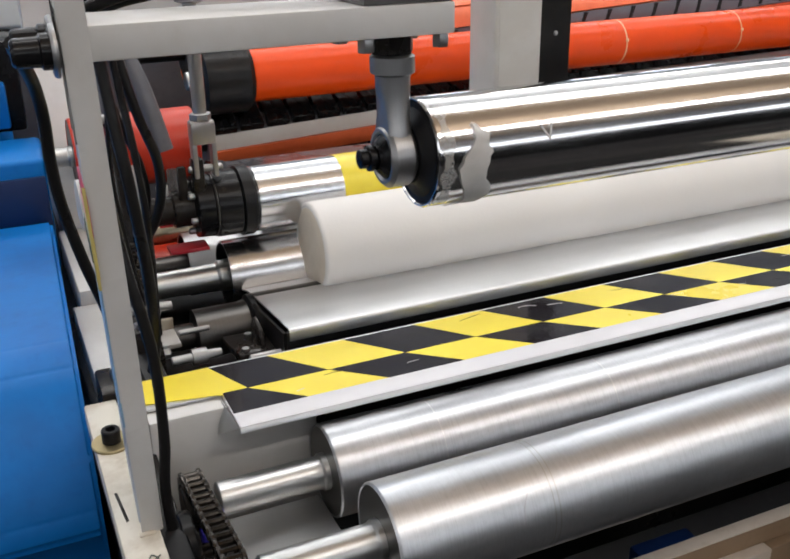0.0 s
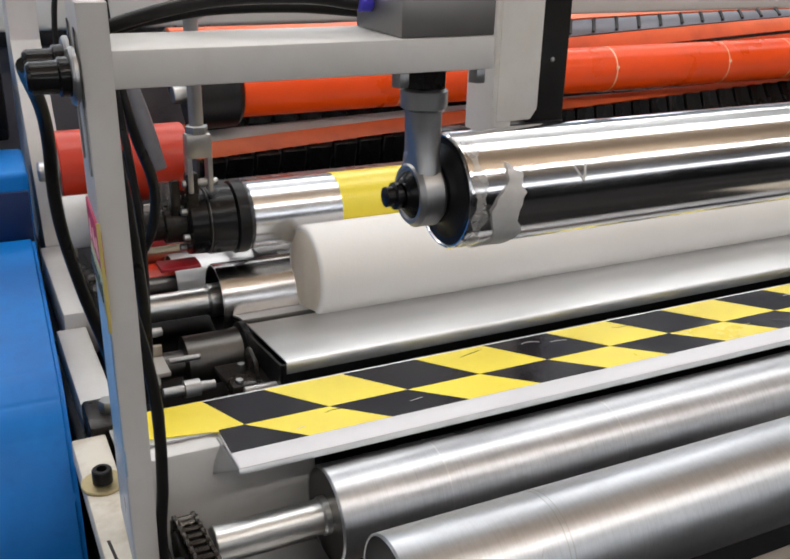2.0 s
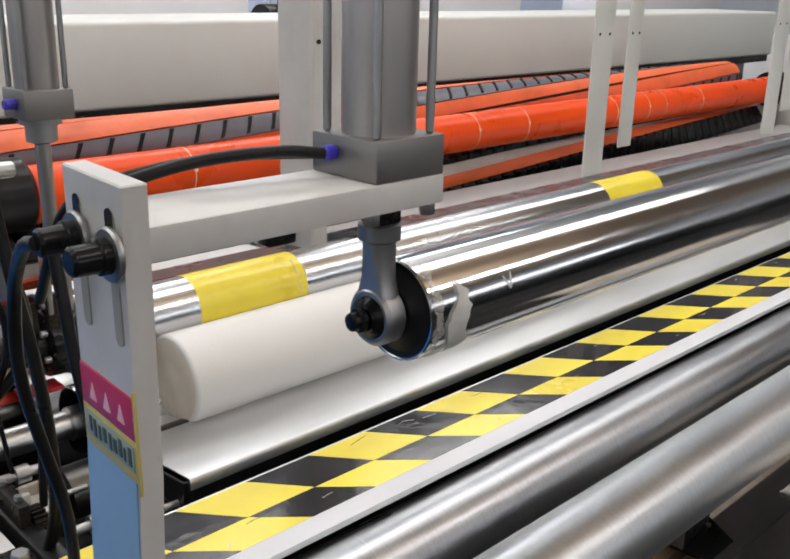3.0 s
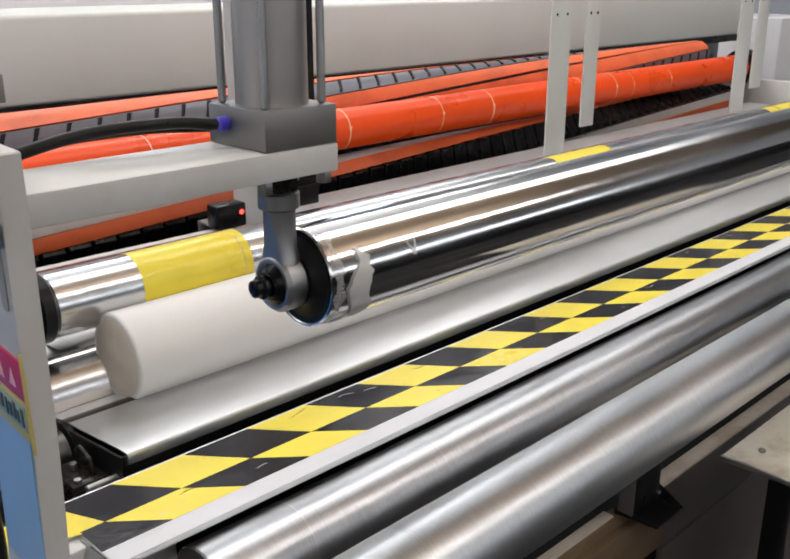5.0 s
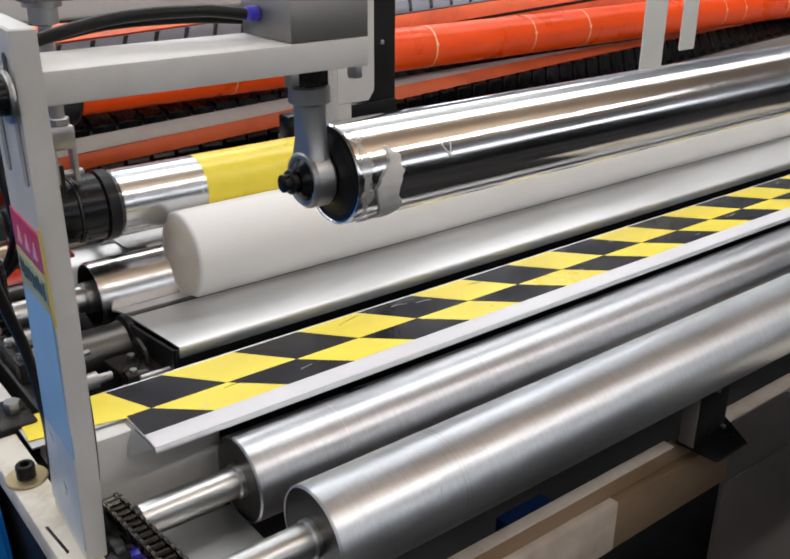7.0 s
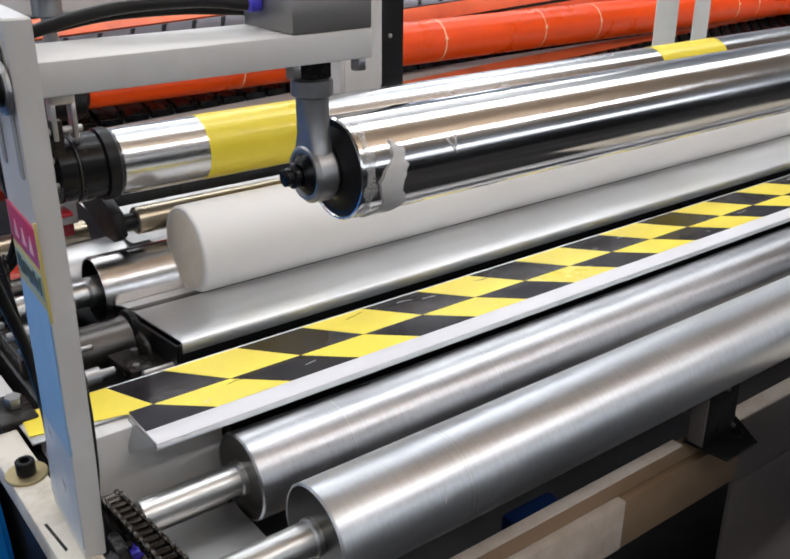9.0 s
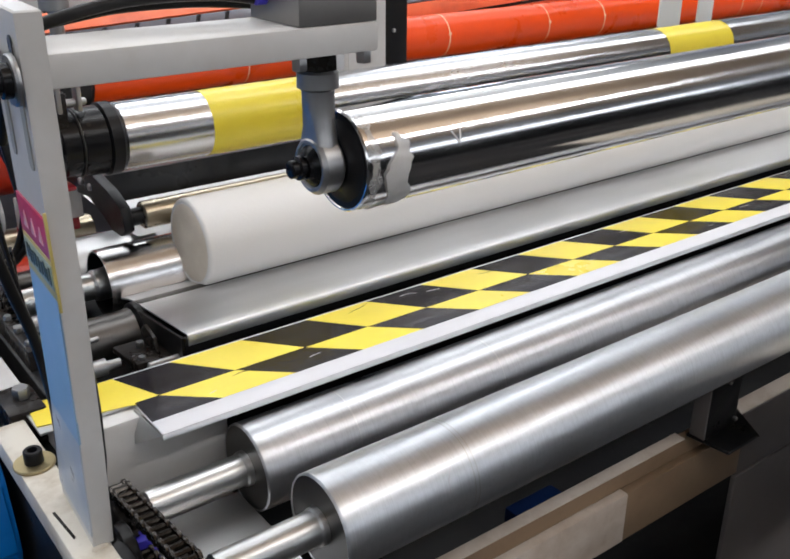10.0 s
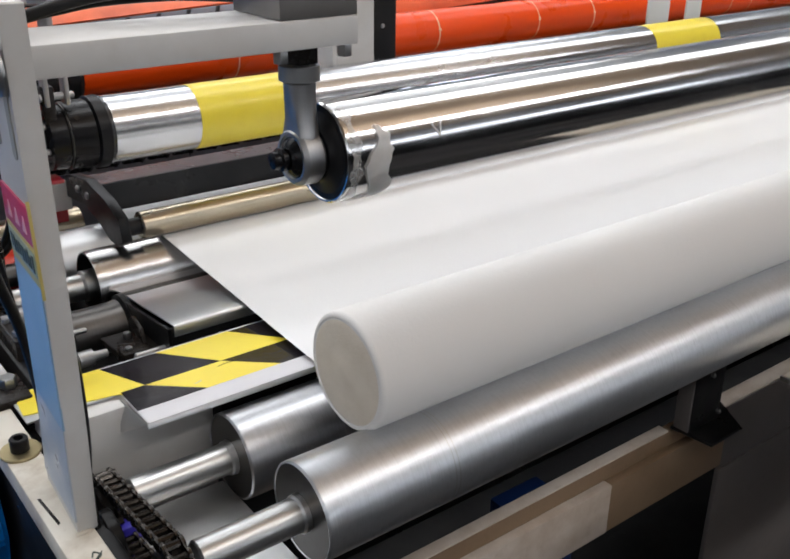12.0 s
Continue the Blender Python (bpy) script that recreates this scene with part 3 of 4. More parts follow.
part("shim_ring", turned([(0.2025, 0.0396), (0.2028, 0.0425), (0.2040, 0.0425), (0.2043, 0.0396)], seg=48), "steel_dark", hub, "thin dark steel ring")
part("red_plate", box(0.138, 0.188, -0.034, -0.004, -0.050, -0.045, 0.001), "dark_red", rider, "small red plate")
part("lug", box(0.177, 0.192, -0.03, -0.012, 0.02, 0.07, 0.003), "grime", rider)

lift = thing("lift_cylinder", "grey air cylinder above the rider roller arm", "cylinder")
LX, LY = 0.2125, 1.187
part("nose", turned([(1.352, 0.012), (1.354, 0.017), (1.372, 0.017), (1.373, 0.0225), (1.380, 0.0225)], "z", (LX, LY, 0), 28), "zinc", lift, "turned cylinder nose")
part("end_block", box(LX - 0.028, LX + 0.028, LY - 0.028, LY + 0.028, 1.380, 1.412, 0.0015), "alu_block", lift, "grey end block")
part("barrel", turned([(1.412, 0.0235), (1.72, 0.0235)], "z", (LX, LY, 0), 40), "alu", lift, "smooth grey barrel")
for dx in (-1, 1):
    for dy in (-1, 1):
        part("tie_rod", rod(1.412, 1.72, 0.003, (LX + dx * 0.022, LY + dy * 0.022, 0), "z", 12), "zinc", lift, "thin bright tie rod")
part("hose_fitting", rod(LX - 0.042, LX - 0.028, 0.006, (0, LY - 0.008, 1.397)), "blue_plastic", lift, "blue push-in fitting")

# ---- pusher that rolls the log out ----
pusher = thing("log_pusher", "black pusher bar with end plate and chrome tube", "pusher")
part("tube", turned([(0.283, 0.0165), (0.285, 0.019), (XR, 0.019)], seg=40), "tube_chrome", pusher, "brown-tinted chrome tube")
part("tube_pin", rod(0.262, 0.285, 0.012), "black", pusher)
part("end_plate", prism([(-0.022, -0.014), (0.0, -0.023), (0.028, -0.019), (0.056, 0.002), (0.105, 0.024), (0.214, 0.027), (0.217, 0.054), (0.15, 0.062), (0.0875, 0.062), (0.02, 0.038), (-0.018, 0.018)], "x", 0.250, 0.264, 0.0015), "black", pusher, "black painted end plate")
part("bar", prism([(0.088, 0.012), (0.091, 0.050), (0.148, 0.0575), (0.148, 0.036)], "x", 0.264, XR, 0.001), "dusty", pusher, "dark grey flat bar")
part("front_edge", prism([(0.0840, 0.010), (0.0870, 0.0495), (0.0905, 0.0503), (0.0876, 0.010)], "x", 0.264, XR), "black", pusher, "black bar front")
for dy, dz in ((0.125, 0.044), (0.088, 0.038)):
    part("screw", rod(0.246, 0.251, 0.0055, (0, dy, dz), seg=12), "zinc", pusher, "bright screw")

# ---- chrome roller hung from the air cylinder ----
press = roller("press_roller", 0.672, 1.285, 0.0419, 0.262, XR, "chrome", "mirror-bright chrome roller with black end and torn tape", 0, 0, end="black", edge=0.0012, lip=0.0022)
part("end_plug", turned([(0.256, 0.012), (0.2572, 0.022), (0.261, 0.0255), (0.264, 0.0385)], seg=48), "black", press, "black end plug")
part("journal", rod(0.230, 0.258, 0.0105), "black_gloss", press)
bm = bmesh.new()
random.seed(4)
rows = []
for i in range(22):
    a = radians(142 + 118 * i / 21)
    grow = min(1.0, 0.25 + i / 9)
    half = 0.0105 * grow + random.uniform(-0.0015, 0.0015)
    cx = 0.294 + 0.004 * math.sin(i * 0.55) + random.uniform(-0.001, 0.001)
    rr = 0.0426 + 0.0009 * random.random()
    rows.append([bm.verts.new((cx + half * u, (rr + 0.0006 * abs(u)) * math.cos(a + 0.02 * u), (rr + 0.0006 * abs(u)) * math.sin(a + 0.02 * u))) for u in (-1, -0.55, -0.1, 0.35, 0.7, 1)])
for ra, rb in zip(rows, rows[1:]):
    for i in range(5):
        bm.faces.new((ra[i], ra[i + 1], rb[i + 1], rb[i]))
bmesh.ops.solidify(bm, geom=bm.faces[:], thickness=0.0006)
part("torn_tape", bm, "clear_tape", press, "torn whitish tape scrap")
bm = bmesh.new()
rows = []
for i in range(26):
    a = radians(112 + 128 * i / 25)
    half = 0.0045 + 0.002 * math.sin(i * 0.9) + random.uniform(-0.001, 0.001)
    rows.append([bm.verts.new((0.270 + half * u, 0.0423 * math.cos(a), 0.0423 * math.sin(a))) for u in (-1, 0, 1)])
for ra, rb in zip(rows, rows[1:]):
    for i in range(2):
        bm.faces.new((ra[i], ra[i + 1], rb[i + 1], rb[i]))
bmesh.ops.solidify(bm, geom=bm.faces[:], thickness=0.0003)
part("glue_smear", bm, "glue", press, "pale glue smear by the roller end")
for a, b in (((0.349, 152), (0.356, 168)), ((0.356, 168), (0.359, 150))):
    pts = []
    for i in range(4):
        u = i / 3
        th = radians(a[1] + (b[1] - a[1]) * u)
        pts.append((a[0] + (b[0] - a[0]) * u, 0.0421 * math.cos(th), 0.0421 * math.sin(th)))
    part("glue_mark", hose_mesh(pts, 0.0007, 6, 3), "clear_tape", press, "pale glue mark")

# ---- bracket, post and air cylinder ----
bracket = thing("cylinder_bracket", "white painted steel post with cantilever arm", "bracket")
post = prism([(0.677, 1.006), (0.660, 1.110), (0.646, 1.235), (0.637, 1.424), (0.719, 1.424), (0.722, 1.235), (0.738, 1.110), (0.768, 1.006)], "x", 0.018, 0.0345, 0.0012)


def lean(bm):
    """The post stands a little out of plumb and out of square."""
    for v in bm.verts:
        v.co.x += 0.006 * (1.424 - v.co.z) / 0.418 + 0.058 * (v.co.y - 0.642)
    return bm


part("post", lean(post), "white", bracket, "white painted flat post")
part("arm", box(0.034, 0.279, 0.640, 0.713, 1.376, 1.3975, 0.0015), "white", bracket, "white cantilever arm")
# slots are thin raised shapes; the recess shade is in their colours
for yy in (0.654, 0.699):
    part("slot", lean(prism([(yy + 0.0052 * math.cos(a), (1.402 if math.sin(a) > 0 else 1.330) + 0.0052 * math.sin(a)) for a in [2 * math.pi * i / 20 for i in range(20)]], "x", 0.0170, 0.0184)), "slot", bracket, "long slot drawn in its shaded grey")
    part("slot_top", lean(prism([(yy + 0.0048 * math.cos(a), (1.404 if math.sin(a) > 0 else 1.393) + 0.0048 * math.sin(a)) for a in [2 * math.pi * i / 20 for i in range(20)]], "x", 0.0164, 0.0172)), "grime", bracket, "dark upper end of the slot")
for yy, zz in ((0.650, 1.383), (0.697, 1.383)):
    part("clamp_knob", turned([(-0.010, 0.007), (-0.008, 0.0088), (0.006, 0.0092), (0.007, 0.0110), (0.0135, 0.0110)], origin=(0.058 * (yy - 0.642), yy, zz), seg=28), "black_gloss", bracket, "black clamp knob")
    part("clamp_washer", turned([(0.0125, 0.009), (0.0125, 0.0150), (0.0140, 0.0162), (0.0158, 0.0162), (0.0158, 0.009)], origin=(0.058 * (yy - 0.642), yy, zz), seg=28), "zinc", bracket, "bright washer")
part("foot", box(0.009, 0.040, 0.575, 0.905, 0.982, 1.0062, 0.002), "white_dirty", bracket, "oily white foot plate")
# printed sticker on the outer side of the post
part("film", lean(prism([(0.659, 1.115), (0.648, 1.236), (0.721, 1.236), (0.736, 1.115)], "x", 0.0168, 0.0185)), "label_blue", bracket, "pale blue sticker film")
part("film", lean(prism([(0.675, 1.020), (0.660, 1.114), (0.737, 1.114), (0.764, 1.020)], "x", 0.0170, 0.0185)), "label_pale", bracket, "paler greyish lower end of the film")
part("red_field", lean(box(0.0164, 0.0184, 0.6425, 0.7195, 1.266, 1.294, 0.0003)), "red", bracket, "red sticker field")
part("yellow_field", lean(box(0.0164, 0.0184, 0.6435, 0.7200, 1.2365, 1.2655, 0.0003)), "label_yellow", bracket, "yellow sticker field")
part("green_field", lean(box(0.0158, 0.0165, 0.6460, 0.7160, 1.2440, 1.2620, 0.0002)), "green", bracket, "pale green sticker field")
part("edge_strip", lean(box(0.0158, 0.0180, 0.6405, 0.6425, 1.230, 1.300, 0.0003)), "label_yellow", bracket, "worn sticker edge")
random.seed(9)
for i in range(3):
    y0 = 0.656 + 0.020 * i
    part("print_mark", lean(prism([(y0, 1.273), (y0 + 0.010, 1.273), (y0 + 0.005, 1.285)], "x", 0.0158, 0.0165)), "pink", bracket)
yy = 0.649
while yy < 0.709:
    w = random.uniform(0.003, 0.006)
    part("print_bar", lean(box(0.0152, 0.0159, yy, yy + w, 1.246 + random.uniform(0, 0.003), 1.260 - random.uniform(0, 0.004), 0.0002)), "ink", bracket)
    yy += w + random.uniform(0.002, 0.004)
part("foot_slot", prism([(0.0140, 0.742), (0.0165, 0.742), (0.0195, 0.700), (0.0172, 0.698)], "z", 1.0055, 1.0067), "grime", bracket, "dark oily slot")
part("pen_mark", hose_mesh([(0.025, 0.644, 1.0066), (0.028, 0.649, 1.0068), (0.032, 0.643, 1.0066), (0.027, 0.640, 1.0068), (0.034, 0.647, 1.0066)], 0.0006, 6, 4), "ink", bracket)
part("weld", hose_mesh([(0.024, 0.6765, 1.0062), (0.030, 0.676, 1.0072), (0.036, 0.6765, 1.0062)], 0.0022, 8, 4), "white_dirty", bracket, "painted weld bead")

anchor = thing("anchor_bolt", "dark cap screw with rusty washer on white foot plate", "bolt")
part("washer", turned([(1.0062, 0.0185), (1.0077, 0.0188), (1.0090, 0.018), (1.0090, 0.006)], "z", (0.0245, 0.822, 0), 32), "yellow_zinc", anchor, "yellowed washer")
socket_screw("screw", 0.0245, 0.822, 1.0088, 0.0085, 0.013, "black", anchor)

cyl = thing("air_cylinder", "grey pneumatic cylinder with tie rods standing on arm", "cylinder")
CX, CY = 0.2445, 0.6755
block = part("end_block", box(CX - 0.034, CX + 0.034, CY - 0.035, CY + 0.035, 1.3978, 1.4275, 0.0012), "alu_block", cyl, "grey square end block")
part("barrel", turned([(1.4275, 0.0275), (1.80, 0.0275)], "z", (CX, CY, 0), 56), "alu", cyl, "smooth grey barrel")
part("top_block", box(CX - 0.034, CX + 0.034, CY - 0.035, CY + 0.035, 1.80, 1.835, 0.0012), "alu_block", cyl)
for dx in (-1, 1):
    for dy in (-1, 1):
        part("tie_rod", rod(1.4275, 1.80, 0.0032, (CX + dx * 0.0265, CY + dy * 0.0265, 0), "z", 14), "zinc", cyl, "thin bright tie rod")
        part("mount_bolt", hexagon(0.0062, 1.366, 1.3762, (CX + dx * 0.0285, CY + dy * 0.0245, 0)), "zinc", block)
part("piston_rod", rod(1.345, 1.376, 0.0085, (CX, CY, 0), "z"), "grime", cyl, "greasy threaded piston rod")
part("hose_fitting", rod(CX - 0.045, CX - 0.034, 0.0055, (0, 0.685, 1.415)), "blue_plastic", cyl, "blue push-in fitting")

EX, EY, EZ = CX + 0.001, 0.6735, 1.285
eye = thing("rod_end", "grey steel rod eye holding the chrome roller", "rod end")
part("lock_nut", hexagon(0.0165, 1.3605, 1.3735, (EX, EY, 0)), "grime", eye, "dark lock nut")
shank = turned([(1.286, 0.0185), (1.298, 0.0178), (1.307, 0.0155), (1.316, 0.0136), (1.334, 0.0128), (1.345, 0.0130), (1.347, 0.0165), (1.3585, 0.0165), (1.3605, 0.014)], "z", (EX, EY, 0), 32)
for v in shank.verts:
    if v.co.z < 1.33:
        v.co.x = EX + max(-0.0090, min(0.0090, v.co.x - EX))
part("shank", shank, "zinc", eye, "grey forged shank")
part("eye_ring", turned([(EX - 0.0085, 0.0175), (EX - 0.0105, 0.0185), (EX - 0.0105, 0.0208), (EX - 0.007, 0.0238), (EX + 0.007, 0.0238), (EX + 0.0105, 0.0208), (EX + 0.0105, 0.013)], "x", (0, EY, EZ), 40), "zinc", eye, "grey round eye")
part("ball", turned([(EX - 0.0155, 0.009), (EX - 0.013, 0.0125), (EX - 0.0085, 0.0173), (EX, 0.0176), (EX + 0.009, 0.016), (EX + 0.013, 0.010)], "x", (0, EY, EZ), 32), "black_gloss", eye, "black joint ball")
part("bolt_head", turned([(EX - 0.029, 0.005), (EX - 0.028, 0.0072), (EX - 0.0225, 0.0072), (EX - 0.0215, 0.0098), (EX - 0.0185, 0.0098), (EX - 0.0175, 0.0075), (EX - 0.011, 0.0075)], "x", (0, EY, EZ), 24), "black_gloss", eye, "black bolt end")


def hose(points, r, label, mat="rubber"):
    return tagged(ob_from("air_hose", hose_mesh(points, r), mat), label, "hose")


hose([(0.200, 0.685, 1.415), (0.165, 0.692, 1.419), (0.105, 0.706, 1.416), (0.050, 0.728, 1.400), (0.039, 0.738, 1.388), (0.030, 0.742, 1.370)], 0.0045, "glossy black air hose running off the cylinder")
hose([(0.046, 0.80, 1.36), (0.046, 0.775, 1.26), (0.050, 0.755, 1.20), (0.057, 0.745, 1.155), (0.061, 0.74, 1.11), (0.060, 0.74, 1.046), (0.055, 0.735, 0.998), (0.058, 0.725, 0.93)], 0.0048, "black air hose hanging beside the white post")
hose([(0.105, 1.12, 1.42), (0.108, 1.10, 1.33), (0.122, 1.09, 1.25), (0.140, 1.10, 1.19), (0.142, 1.13, 1.13), (0.128, 1.18, 1.07), (0.10, 1.22, 1.03)], 0.0058, "black cable loop by the rider arm")
hose([(0.086, 1.14, 1.42), (0.092, 1.12, 1.32), (0.104, 1.11, 1.24), (0.124, 1.12, 1.18), (0.130, 1.15, 1.12), (0.118, 1.19, 1.06), (0.09, 1.23, 1.02)], 0.0042, "thin black cable loop by the rider arm")
hose([(0.074, 1.0, 1.42), (0.080, 0.98, 1.3), (0.088, 0.96, 1.2), (0.094, 0.955, 1.10), (0.092, 0.965, 1.02), (0.08, 0.99, 0.95)], 0.0062, "thick black cable beside the side frame")
hose([(-0.006, 0.698, 1.383), (-0.004, 0.722, 1.375), (0.006, 0.765, 1.345), (0.010, 0.785, 1.315), (0.010, 0.79, 1.28), (0.013, 0.79, 1.245), (0.023, 0.79, 1.195), (0.038, 0.80, 1.135), (0.052, 0.83, 1.05), (0.058, 0.86, 0.98)], 0.0048, "black cable looped behind the post")
hose([(0.105, 1.30, 1.42), (0.12, 1.27, 1.34), (0.15, 1.24, 1.26), (0.17, 1.22, 1.17)], 0.012, "grey flat cable sleeve", "grey_bar")

hose([(0.230, 0.735, 1.404), (0.17, 0.742, 1.408), (0.10, 0.752, 1.404), (0.05, 0.775, 1.382), (0.046, 0.83, 1.30)], 0.0042, "thin black air hose behind the cylinder arm")

# ---- left side frame, housings and small gear ----
side = thing("side_frame", "white painted machine side frame with stepped top", "frame", at=(0.016, 0, -0.002))
part("lower_plate", box(0.003, 0.050, 0.60, 1.75, 0.10, 0.9675, 0.003), "black", side, "dark lower side plate")
part("step_block", box(0.012, 0.046, 0.985, 1.176, 0.960, 1.0, 0.002), "white", side)
part("step_block", box(0.022, 0.0585, 1.178, 1.43, 0.960, 1.018, 0.003), "white", side)
part("column", prism([(1.432, 0.98), (1.432, 1.018), (1.62, 1.28), (1.62, 1.9), (1.70, 1.9), (1.70, 0.98)], "x", 0.031, 0.073, 0.002), "white", side)
part("cover", box(0.096, 0.142, 1.392, 1.397, 1.03, 1.112, 0.002), "white", side, "white cover plate")
part("orange_plate", box(0.098, 0.140, 1.388, 1.396, 0.985, 1.026, 0.002), "orange_dull", side, "orange plate")
# recess drawn as a solid dark block, its shade in the colour
part("recess_block", box(0.012, 0.050, 0.915, 0.975, 0.968, 1.010, 0.004), "grime", side, "dark block standing for the bearing recess")
part("recess_screw", hexagon(0.009, 1.010, 1.022, (0.034, 0.945, 0)), "zinc", side)
part("bearing_boss", turned([(0.045, 0.02), (0.047, 0.034), (0.118, 0.034), (0.122, 0.030), (0.122, 0.014)], origin=(0, 1.30, 1.092), seg=36), "white", side, "white round bearing boss")
part("inner_cheek", box(0.060, 0.085, 0.93, 1.5, 0.80, 0.995, 0.004), "black", side, "black inner cheek")

blue = thing("blue_housing", "glossy blue painted gear housing beside side frame", "housing", at=(0.012, 0, -0.001))


def askew(bm):
    """The housing stands a little out of square with the frame."""
    for v in bm.verts:
        v.co.x += 0.042 * (v.co.y - 0.95)
    return bm


part("body", askew(prism([(0.862, 0.885), (0.866, 0.91), (0.89, 0.955), (0.925, 1.005), (0.95, 1.03), (0.99, 1.043), (1.385, 1.048), (1.40, 1.035), (1.40, 0.12), (1.05, 0.12), (1.0, 0.6), (0.90, 0.83)], "x", -0.5, 0.0, 0.005, 3)), "blue", blue)
part("lid", askew(box(-0.5, 0.003, 1.412, 1.56, 0.12, 1.132, 0.008, 3)), "blue", blue)
# navy sheet over the blue lid's front, put there as its shade
part("shaded_front", askew(box(-0.5, 0.001, 1.403, 1.4115, 1.03, 1.108, 0.002)), "navy", blue, "lid front in navy for its shade")
part("upper_body", box(-0.5, -0.004, 1.75, 2.3, 0.12, 1.20, 0.03, 4), "blue", blue)
valve = thing("valve_block", "black valve block with small red and white ports", "valve", at=(0.034, 0, 0.012))
part("body", box(-0.13, -0.006, 1.60, 1.72, 1.12, 1.26, 0.006), "black_gloss", valve)
for i in range(4):
    part("port", rod(1.26, 1.282, 0.008, (-0.115 + 0.023 * i, 1.64, 0), "z", 14), "blue_plastic" if i % 2 else "zinc", valve)
part("coil", box(-0.12, -0.03, 1.575, 1.605, 1.13, 1.20, 0.005), "blue", valve)


def fitting(x0, x1, y, z, r, label):
    f = thing("bright_fitting", label, "fitting")
    part("body", turned([(x0, r * 0.5), (x0 + 0.002, r * 0.55), (x0 + (x1 - x0) * 0.4, r * 0.55), (x0 + (x1 - x0) * 0.4, r), (x0 + (x1 - x0) * 0.7, r), (x0 + (x1 - x0) * 0.7, r * 0.6), (x1, r * 0.5)], "x", (0, y, z), 20), "zinc", f)
    return f


fitting(0.110, 0.165, 0.975, 0.998, 0.0095, "bright hose fitting above the ledge")
fitting(0.085, 0.135, 1.09, 1.015, 0.010, "bright adjusting screw at drum end")
fitting(0.088, 0.120, 1.19, 1.225, 0.010, "bright pin behind the arm")
drain = thing("cable_tie", "blue plastic tag hanging by the chain", "tag")
part("tag", box(0.083, 0.103, 0.748, 0.766, 0.910, 0.936, 0.003), "blue_plastic", drain)
part("tail", hose_mesh([(0.093, 0.758, 0.912), (0.087, 0.752, 0.905), (0.091, 0.748, 0.900), (0.084, 0.746, 0.902)], 0.0016, 6, 4), "blue_plastic", drain)
# black disc added to fill the dark gap left of the chain
gap_fill = thing("gap_disc", "round black disc added in the dark gap beside the chain", "guard")
part("disc", rod(0.062, 0.074, 0.030, (0, 0.735, 0.940), seg=40), "black", gap_fill)
part("hub", rod(0.056, 0.078, 0.013, (0, 0.735, 0.940), seg=24), "grime", gap_fill)
pan = tagged(ob_from("drip_pan", box(0.106, 0.212, 0.62, 0.80, 0.902, 0.906, 0.001), "steel_sheet"), "grey sheet-metal pan below the front rollers", "pan")
chips = thing("wire_scrap", "loose thin wire bits below shafts", "wire")
for i in range(3):
    part("wire", hose_mesh([(0.13 + 0.03 * i, 0.70, 0.907), (0.145 + 0.03 * i, 0.71 - 0.01 * i, 0.912), (0.165 + 0.03 * i, 0.705, 0.908)], 0.0009, 6, 3), "zinc", chips)

random.seed(21)
gear = thing("drive_gear", "greasy black gear train plate with bright bolts", "gear", at=(0.018, 0, -0.002))
part("gear_plate", box(0.062, 0.074, 1.02, 1.30, 0.90, 1.02, 0.002), "grime", gear)
for gy, gz, gr in ((1.105, 0.963, 0.034), (1.212, 0.985, 0.040), (1.03, 0.985, 0.022)):
    out = []
    for i in range(96):
        a = 2 * math.pi * i / 96
        rr = gr + (0.002 if i % 4 in (0, 1) else -0.002)
        out.append((gy + rr * math.cos(a), gz + rr * math.sin(a)))
    wheel = part("gear_wheel", prism(out, "x", 0.076, 0.090), "grime", gear)
    part("hub_nut", rod(0.090, 0.100, gr * 0.35, (0, gy, gz), seg=6), "zinc", wheel, "bright hub nut")
for i in range(7):
    part("bolt", hexagon(0.0045, 1.02, 1.026, (0.068, 1.035 + 0.04 * i, 0)), "zinc", gear)
bearing = thing("bearing_bracket", "white painted angle bracket behind the drum ends", "bracket")
part("foot_plate", box(0.090, 0.136, 1.058, 1.128, 0.972, 0.978, 0.001), "white", bearing)
part("upright", box(0.090, 0.112, 1.070, 1.076, 0.978, 1.000, 0.001), "white", bearing)
part("cheek", box(0.112, 0.136, 1.100, 1.106, 0.978, 0.992, 0.001), "white_dirty", bearing, "oily white cheek")
conduit = thing("cable_bundle", "tangled thin black cables behind the post", "cables", at=(0.010, 0, -0.008))
for i in range(4):
    y0, x0 = 1.02 + 0.07 * i, 0.070 + 0.012 * random.random()
    part("cable", hose_mesh([(x0, y0, 1.46), (x0 + random.uniform(-0.02, 0.03), y0 + random.uniform(-0.03, 0.03), 1.32), (x0 + random.uniform(0, 0.05), y0 + random.uniform(-0.03, 0.03), 1.18), (x0 + random.uniform(0, 0.03), y0, 1.02)], random.uniform(0.0025, 0.0045), 8, 6), "rubber", conduit)

# lever and levers' shafts behind the rider hub
swing = thing("tension_arm", "dark arm plate carrying a shiny cross shaft", "arm", at=(0.021, 0, -0.012))
part("arm_plate", prism([(1.20, 1.06), (1.24, 1.06), (1.33, 1.30), (1.33, 1.36), (1.29, 1.36)], "x", 0.085, 0.100, 0.002), "grime", swing)
part("cross_shaft", rod(0.06, 0.20, 0.010, (0, 1.30, 1.315)), "steel_shaft", swing)
part("boss", rod(0.078, 0.108, 0.028, (0, 1.30, 1.315)), "black", swing)
